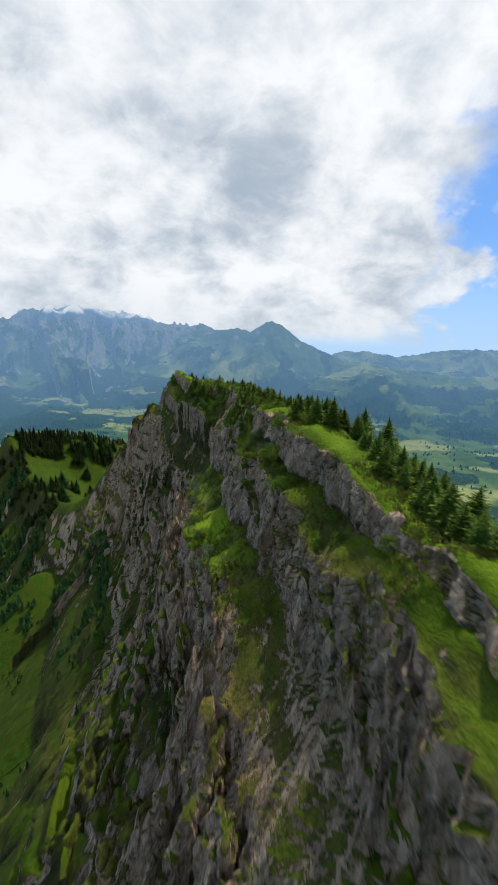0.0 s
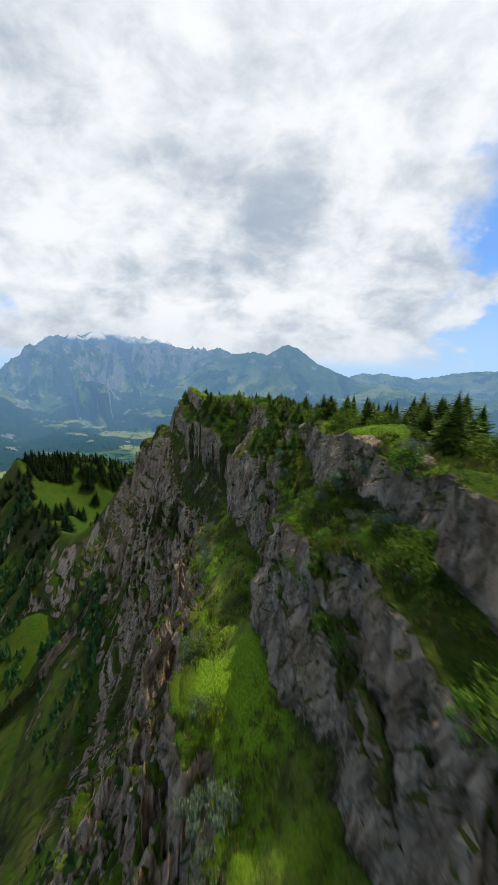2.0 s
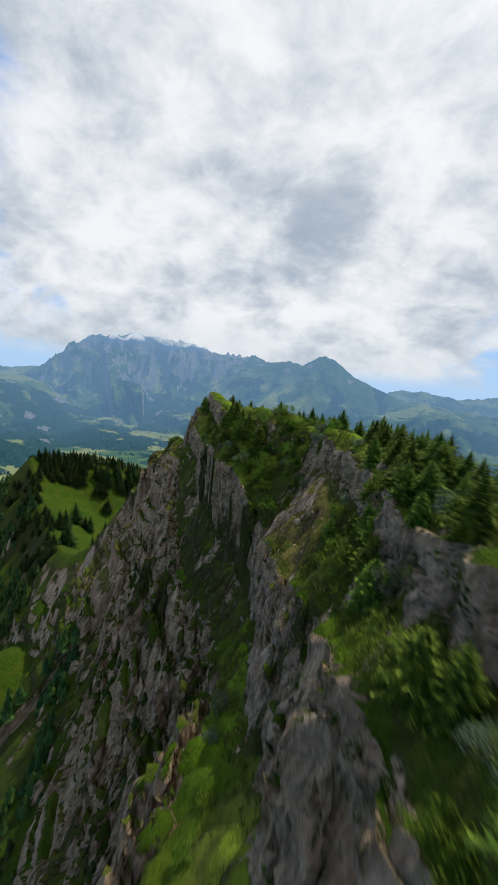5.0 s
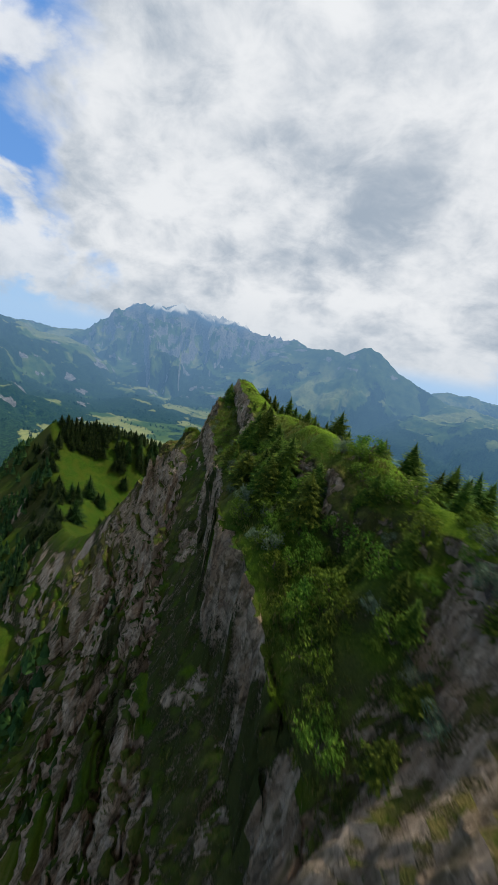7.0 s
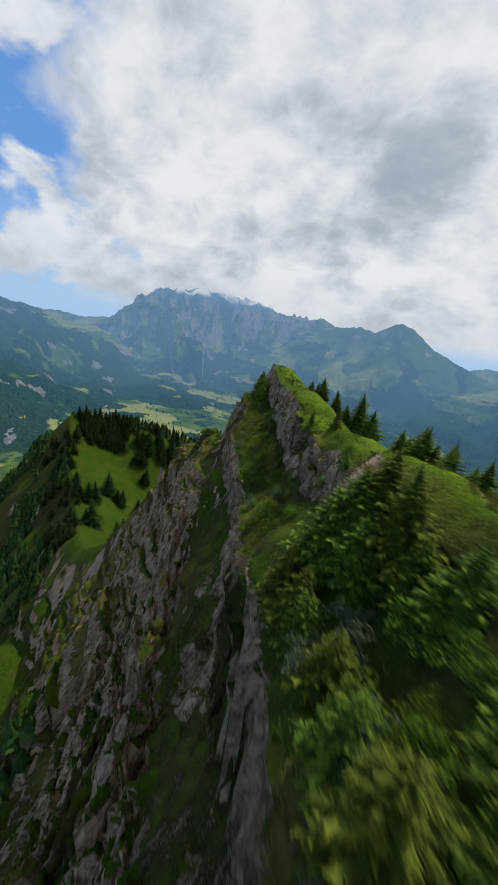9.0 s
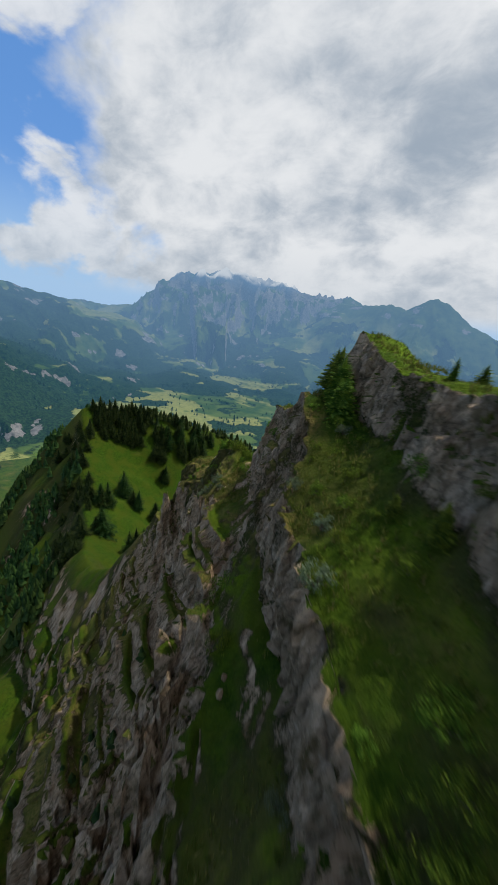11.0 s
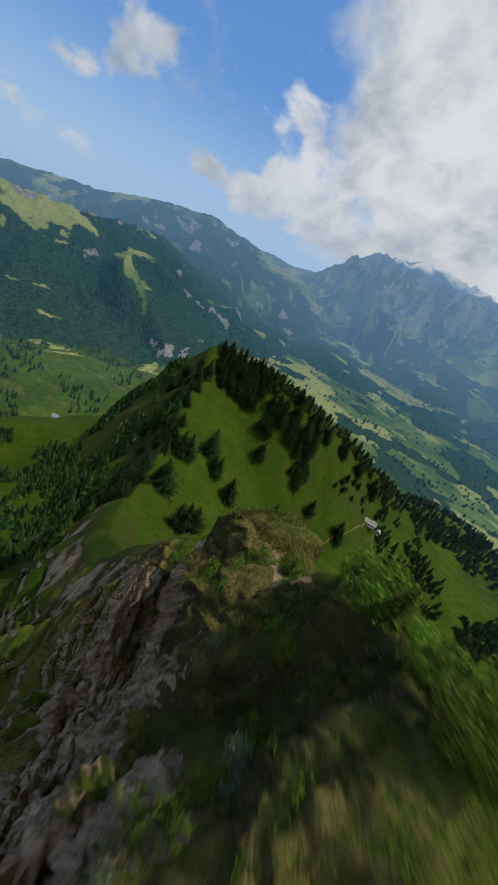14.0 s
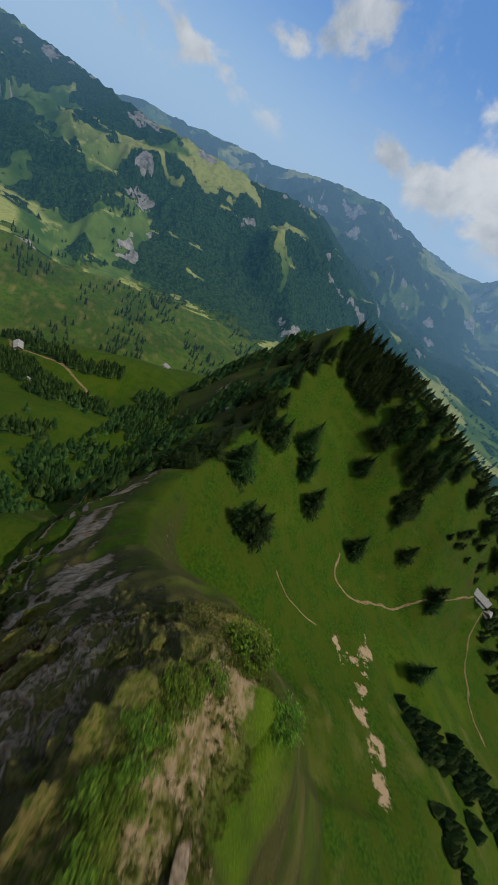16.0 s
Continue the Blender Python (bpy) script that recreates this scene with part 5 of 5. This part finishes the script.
# ---------------------------------------------------------------- woods as single sheets of stuff
def wood_mesh(points, heights, h0, h1, wide, seed, domed=False):
    r_ = np.random.RandomState(seed)
    n = len(points)
    verts, faces = [], []
    levels = ((0.02, 0.0, 0.10), (0.10, 0.42, 1.0), (0.36, 0.68, 0.74), (0.60, 1.0, 0.45))
    if domed:
        levels = (levels[0], (0.02, 0.50, 0.85), (0.22, 0.80, 1.0), (0.52, 1.0, 0.74))
    base = 0
    for (x, y), z in zip(points, heights):
        h = r_.uniform(h0, h1)
        w = wide * h * r_.uniform(0.8, 1.25)
        for lo, hi, q in levels[1:]:
            sides = 6
            a0 = r_.uniform(0, 6.28)
            for k_ in range(sides):
                t = a0 + 6.283 * k_ / sides
                rr = w * q * r_.uniform(0.72, 1.2)
                verts.append((x + rr * math.cos(t), y + rr * math.sin(t), z + h * (lo + r_.uniform(-0.04, 0.04))))
            verts.append((x + r_.uniform(-0.05, 0.05) * w, y, z + h * hi))
            faces.extend((base + k_, base + (k_ + 1) % sides, base + sides) for k_ in range(sides))
            base += sides + 1
    return verts, faces


def scatter(count, x0, x1, y0, y1, test, seed):
    r_ = np.random.RandomState(seed)
    x, y = r_.uniform(x0, x1, count), r_.uniform(y0, y1, count)
    ok = test(x, y)
    return np.stack([x[ok], y[ok]], 1)


def wood(name, points, h0, h1, wide, seed, label, domed=False):
    v, f = wood_mesh(points, height(points), h0, h1, wide, seed, domed)
    return tagged(new(name, mesh_of(name, v, f, FAR_WOOD)), label, "woods", kind="stuff")


def flank(x, y):
    d_, s_, _ = nearest(x, y, HILL)
    n_ = fbm(x / 35, y / 35, 0, 3, 121)
    return (d_ > 4) & (d_ < 120 + 50 * n_) & (s_ > 0) & (s_ < 330) & (n_ > 0.30 - 0.009 * np.minimum(d_, 60))


def basin(x, y):
    """Belts and clumps of wood across the pasture under the hill."""
    n_ = fbm(x / 26, y / 26, 0, 3, 123)
    found = np.zeros(x.shape, bool)
    for line_, half in (([(-500, 150), (-446, 226), (-404, 280), (-384, 318), (-392, 380), (-430, 430)], 15), ([(-520, 210), (-480, 262), (-462, 330)], 9),
                        ([(-318, 246), (-338, 276), (-347, 310), (-352, 346)], 9), ([(-262, 262), (-246, 284), (-232, 306), (-222, 322)], 7)):
        d_, _, _ = nearest(x, y, [(a, b, 0.0) for a, b in line_])
        found |= np.abs(d_) < half * (0.75 + 1.2 * n_)
    return found


def far_side(x, y):
    d_, s_, _ = nearest(x, y, HILL)
    n_ = fbm(x / 50, y / 50, 0, 3, 127)
    return ((d_ > 5) & (s_ > 280) & (d_ < 160) & (n_ > -0.1)) | ((d_ < -10) & (s_ > 470) & (n_ > 0.2) & (d_ > -120))


def skirt(x, y):
    """The trees along the shoulder of the hill."""
    d_, s_, _ = nearest(x, y, HILL)
    n_ = fbm(x / 18, y / 18, 0, 2, 133)
    return ((s_ > 290) & (s_ < 700) & (d_ > -13) & (d_ < 22) & (n_ > -0.5))


def cliff_foot(x, y):
    d_, s_, _ = nearest(x, y, CREST)
    n_ = fbm(x / 14, y / 14, 0, 3, 135)
    return (d_ > 24) & (d_ < 190) & (s_ > 60) & (s_ < 470) & (n_ > 0.50 - 0.0022 * d_ * smooth(s_, 120, 220))


def low_right(x, y):
    d_, _, _ = nearest(x, y, [(-106, 462, 0), (-92, 490, 0), (-64, 530, 0), (-40, 575, 0), (-26, 650, 0), (-10, 720, 0)])
    return np.abs(d_) < 15 + 22 * fbm(x / 24, y / 24, 0, 3, 129)


def valley(x, y):
    r_ = np.hypot(x + 110, y - 300)
    n_ = fbm(x / 120, y / 70, 0, 4, 131)
    return (r_ > 520) & (r_ < 985) & (n_ > 0.12) & ((x < -300) | (y > 700))


wood("spruce_wood", scatter(6200, -460, -150, 230, 640, flank, 1), 7, 13, 0.30, 2, "dense dark spruce wood on the steep flank of the hill")
wood("spruce_wood", scatter(14000, -560, -200, 120, 470, basin, 3), 8, 13, 0.28, 4, "belts of dark spruce wood across the pasture")
wood("spruce_wood", scatter(3000, -460, 0, 500, 900, far_side, 5), 9, 15, 0.28, 6, "spruce wood along the far side of the hill")
wood("spruce_wood", scatter(4200, -400, -80, 470, 850, skirt, 13), 9, 15, 0.28, 14, "spruces in loose rows on the shoulder of the hill")
wood("scrub_wood", scatter(5200, -330, 0, 20, 340, cliff_foot, 15), 1.6, 4.6, 0.28, 16, "scattered dark scrub and small spruces under the cliff")
def cliff_wood(x, y):
    d_, s_, _ = nearest(x, y, CREST)
    n_ = fbm(x / 30, y / 30, 0, 3, 139)
    return (d_ > 58) & (d_ < 96) & (s_ > 255) & (y < 292) & (n_ > 0.12 - 0.003 * (d_ - 62))


wood("spruce_wood", scatter(5200, -340, -60, 60, 292, cliff_wood, 17), 5, 10, 0.30, 18, "dark spruce wood on the slopes under the cliff")
wood("scrub_wood", scatter(5200, -140, 40, 430, 740, low_right, 7), 5.0, 9.0, 0.36, 8, "low dark green scrub below the ridge", True)
wood("spruce_wood", scatter(9000, -1090, 500, -300, 1280, valley, 9), 10, 18, 0.20, 10, "woods and tree rows on the valley floor")


def far_dots(x, y):
    r_ = np.hypot(x - CENTRE[0], y - CENTRE[1])
    n_ = fbm(x / 90, y / 45, 0, 4, 137)
    z_ = far_land(x, y)
    return (r_ > 1000) & (r_ < 2300) & (n_ > 0.30) & (z_ < -250)


points = scatter(15000, -3000, 1500, 100, 3400, far_dots, 21)
v, f = wood_mesh(points, far_land(points[:, 0], points[:, 1]), 8, 14, 0.40, 22)
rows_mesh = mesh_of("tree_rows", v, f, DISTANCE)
# the same painted haze for the tree rows, by distance
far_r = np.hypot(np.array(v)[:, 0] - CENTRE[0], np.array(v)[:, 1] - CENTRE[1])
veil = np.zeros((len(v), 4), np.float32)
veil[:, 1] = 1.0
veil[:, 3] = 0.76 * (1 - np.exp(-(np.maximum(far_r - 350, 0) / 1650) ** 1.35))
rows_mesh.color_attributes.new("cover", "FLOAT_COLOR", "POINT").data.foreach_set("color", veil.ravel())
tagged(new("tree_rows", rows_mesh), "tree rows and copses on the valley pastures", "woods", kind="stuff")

# ---------------------------------------------------------------- huts
PLANK = plain_material("weathered_planks", (0.10, 0.065, 0.042), (0.23, 0.16, 0.11), 3.0)
SHINGLE = plain_material("grey_shingles", (0.16, 0.155, 0.15), (0.32, 0.31, 0.30), 2.0)
WHITEWASH = plain_material("whitewash", (0.62, 0.60, 0.56), (0.78, 0.76, 0.72), 1.5)
DARK_GLASS = plain_material("dark_window", (0.02, 0.022, 0.025), (0.04, 0.042, 0.045), 1.0, 0.25, 0.0)


def box(x0, x1, y0, y1, z0, z1):
    v = [(x, y, z) for z in (z0, z1) for x, y in ((x0, y0), (x1, y0), (x1, y1), (x0, y1))]
    return v, [(3, 2, 1, 0), (4, 5, 6, 7), (0, 1, 5, 4), (1, 2, 6, 5), (2, 3, 7, 6), (3, 0, 4, 7)]


def hut(x, y, turn, length, width, eave, label):
    """A gabled alp hut: stone base, plank walls, two roof slopes, a door, windows and a chimney."""
    z = float(height([(x, y)])[0])
    root = new("alp_hut")
    root.matrix_world = pose(x, y, z - 0.6, 0, 0, turn)
    l, w, ridge = length / 2, width / 2, eave + width * 0.34
    part("stone_base", mesh_of("stone_base", *box(-l, l, -w, w, -0.8, 1.2), WHITEWASH), root, "whitewashed stone base")
    v = [(-l, -w, 1.2), (l, -w, 1.2), (l, w, 1.2), (-l, w, 1.2), (-l, -w, eave), (l, -w, eave), (l, w, eave), (-l, w, eave), (-l, 0, ridge), (l, 0, ridge)]
    f = [(0, 1, 5, 4), (2, 3, 7, 6), (1, 2, 6, 9, 5), (3, 0, 4, 8, 7)]
    part("wall", mesh_of("wall", v, f, PLANK), root)
    for s_ in (-1, 1):
        o = 0.7
        drop = o * (ridge - eave) / w
        v = [(-l - o, s_ * (w + o), eave - drop), (l + o, s_ * (w + o), eave - drop), (l + o, 0, ridge + 0.03), (-l - o, 0, ridge + 0.03)]
        v += [(a, b, c + 0.22) for a, b, c in v]
        f = [(0, 1, 2, 3), (7, 6, 5, 4), (0, 4, 5, 1), (1, 5, 6, 2), (2, 6, 7, 3), (3, 7, 4, 0)]
        part("roof", mesh_of("roof", v, f, SHINGLE), root, "pale grey shingle roof")
    part("chimney", mesh_of("chimney", *box(l * 0.4, l * 0.4 + 0.7, -0.35, 0.35, ridge - 0.6, ridge + 0.9), WHITEWASH), root)
    part("door", mesh_of("door", *box(-0.5, 0.5, -w - 0.06, -w + 0.02, 0.2, 2.2), DARK_GLASS), root)
    for q in (-0.62, 0.42):
        part("window", mesh_of("window", *box(l * q, l * q + 0.9, -w - 0.05, -w + 0.02, 1.6, 2.5), DARK_GLASS), root)
    return tagged(root, label, "hut", "alp huts")


hut(-176, 624, 25, 14, 9, 3.4, "alp hut with grey shingle roof beside a track")
hut(-166, 636, 115, 8, 6, 3.0, "small plank shed with grey roof beside the alp hut")
hut(-492, 217, 10, 13, 8, 3.4, "farm hut with grey roof on the far pasture")
hut(-419, 238, 70, 9, 6, 3.0, "pale roofed barn standing on open pasture")
hut(-526, 384, 30, 10, 6.5, 3.0, "pale roofed barn at the edge of a spruce wood")

# ---------------------------------------------------------------- worn tracks
EARTH = plain_material("bare_earth", (0.10, 0.075, 0.034), (0.18, 0.135, 0.068), 0.5)


def track(points, width, label):
    """A worn track laid over the pasture, a little uneven in width."""
    pts = np.array(points, float)
    run_ = np.r_[0, np.cumsum(np.hypot(*np.diff(pts, axis=0).T))]
    t = np.arange(0, run_[-1], 1.5)
    tx_, ty_ = np.interp(t, run_, pts[:, 0]), np.interp(t, run_, pts[:, 1])
    for _ in range(8):
        tx_[1:-1], ty_[1:-1] = (tx_[:-2] + 2 * tx_[1:-1] + tx_[2:]) / 4, (ty_[:-2] + 2 * ty_[1:-1] + ty_[2:]) / 4
    wob = 1.4 * fbm(t / 14, 0.3, 0, 2, 161)
    gx_, gy_ = np.gradient(tx_), np.gradient(ty_)
    gl = np.hypot(gx_, gy_)
    ax, ay = -gy_ / gl, gx_ / gl
    half = width * (0.5 + 0.3 * fbm(t / 5, 0.7, 0, 2, 163))
    rows_ = [np.stack([tx_ + ax * (wob + q * half), ty_ + ay * (wob + q * half)], 1) for q in (-1, -0.4, 0.4, 1)]
    lift = (0.0, 0.35, 0.35, 0.0)
    verts = [(x, y, z + up_) for row, up_ in zip(rows_, lift) for (x, y), z in zip(row, height(row))]
    n = len(t)
    faces = [(r * n + i, r * n + i + 1, (r + 1) * n + i + 1, (r + 1) * n + i) for r in range(3) for i in range(n - 1)]
    return tagged(new("track", mesh_of("track", verts, faces, EARTH, True)), label, "track", kind="structure")


track([(-178, 622), (-176, 572), (-174, 511), (-178, 462), (-188, 450), (-204, 461)], 1.6, "worn earth track to the alp hut")
track([(-168, 631), (-137, 590), (-114, 571), (-90, 560)], 1.5, "worn earth track below the alp hut")
track([(-181, 390), (-169, 394), (-159, 419)], 0.8, "narrow footpath over the pasture")
track([(-570, 185), (-492, 210), (-470, 262), (-420, 300)], 3.0, "farm track across the pasture")

# ---------------------------------------------------------------- loose rock
def block_mesh(seed):
    bm = bmesh.new()
    bmesh.ops.create_icosphere(bm, subdivisions=2, radius=0.5)
    r_ = random.Random(seed)
    off = Vector((r_.uniform(0, 50), r_.uniform(0, 50), r_.uniform(0, 50)))
    for vert in bm.verts:
        p = vert.co.copy()
        cube = p / max(abs(p.x), abs(p.y), abs(p.z)) * 0.5
        q = p.lerp(cube, 0.62)
        q += 0.16 * Vector((noise.noise(p * 2.2 + off), noise.noise(p * 2.2 + off * 1.7), noise.noise(p * 2.2 + off * 2.3)))
        q += 0.05 * noise.noise(p * 6 + off) * p
        vert.co = q
    me = bpy.data.meshes.new("limestone_block")
    bm.to_mesh(me)
    bm.free()
    me.materials.append(STONE)
    return me


BLOCKS = [block_mesh(n) for n in range(7)]
spots = []
for s0, s1, d0, d1, count, big_ in ((88, 200, 0.7, 1.6, 16, 1.8), (275, 334, 0.6, 1.8, 12, 1.8), (205, 300, -5.6, -4.6, 40, 0.5), (336, 372, -1.0, 6.0, 6, 0.8), (95, 330, 11.0, 16.0, 22, 0.6), (196, 215, 3.6, 9.5, 13, 1.5), (199, 216, 2.6, 4.0, 8, 1.2)):
    for _ in range(count):
        spots.append((*at_crest(rnd.uniform(s0, s1), rnd.uniform(d0, d1)), big_ * rnd.uniform(0.45, 1.0)))
for x, y, big_ in ((-113.2, 304.6, 0.7), (-107.4, 289.6, 1.5), (-106.2, 288.2, 1.2), (-104.6, 295.8, 1.4)):
    spots.append((x, y, big_))
for (x, y, big_), z in zip(spots, height([p[:2] for p in spots])):
    ob = new("limestone_block", BLOCKS[rnd.randrange(7)])
    ob.matrix_world = pose(x, y, float(z) - 0.30 * big_, rnd.uniform(-25, 25), rnd.uniform(-25, 25), rnd.uniform(0, 360)) @ Matrix.Diagonal((big_ * rnd.uniform(0.8, 1.4), big_ * rnd.uniform(0.7, 1.1), big_ * rnd.uniform(0.8, 1.5), 1))
    tagged(ob, "weathered grey limestone block set in the turf", "rock", "limestone blocks")

slab = new("limestone_slab", BLOCKS[2])
foot_z, head_z = height([(-114.2, 302.3), (-117.0, 304.4)])
slab.matrix_world = pose(-115.6, 303.35, float(foot_z + head_z) / 2 + 0.25, math.degrees(math.atan2(head_z - foot_z, 3.5)), 0, 53) @ Matrix.Diagonal((0.9, 4.2, 0.8, 1))
tagged(slab, "long pale limestone slab lying in the brown turf", "rock", "limestone blocks")

# ---------------------------------------------------------------- turf
def tufts(count, s0, s1, d0, d1, h0, h1, seed):
    r_ = np.random.RandomState(seed)
    s_, d_ = r_.uniform(s0, s1, count), r_.uniform(d0, d1, count)
    xy = np.array([at_crest(a, b) for a, b in zip(s_, d_)])
    z_ = height(xy)
    v, f = [], []
    for (x, y), z in zip(xy, z_):
        h = r_.uniform(h0, h1)
        for _ in range(7):
            t, lean = r_.uniform(0, 6.28), r_.uniform(0.1, 0.8) * h
            ox, oy = r_.uniform(-0.22, 0.22, 2)
            w = 0.035 + 0.05 * h
            base = len(v)
            v.extend(((x + ox - w * math.sin(t), y + oy + w * math.cos(t), z - 0.08), (x + ox + w * math.sin(t), y + oy - w * math.cos(t), z - 0.08),
                      (x + ox + lean * math.cos(t), y + oy + lean * math.sin(t), z + h * r_.uniform(0.6, 1.0))))
            f.append((base, base + 1, base + 2))
    return v, f


tv, tf = [], []
for args in ((9000, 80, 215, -4.5, 8.5, 0.25, 0.6, 1), (5200, 95, 300, 9.5, 17.5, 0.3, 0.7, 2), (5200, 205, 335, -4, 11, 0.25, 0.6, 3), (9000, 336, 430, -9, 12, 0.25, 0.65, 4)):
    v_, f_ = tufts(*args)
    off_ = len(tv)
    tv.extend(v_)
    tf.extend(tuple(i_ + off_ for i_ in q) for q in f_)
tagged(new("grass_tufts", mesh_of("grass_tufts", tv, tf, BLADE)), "tufts of long green and straw-coloured alpine grass", "grass", kind="stuff")
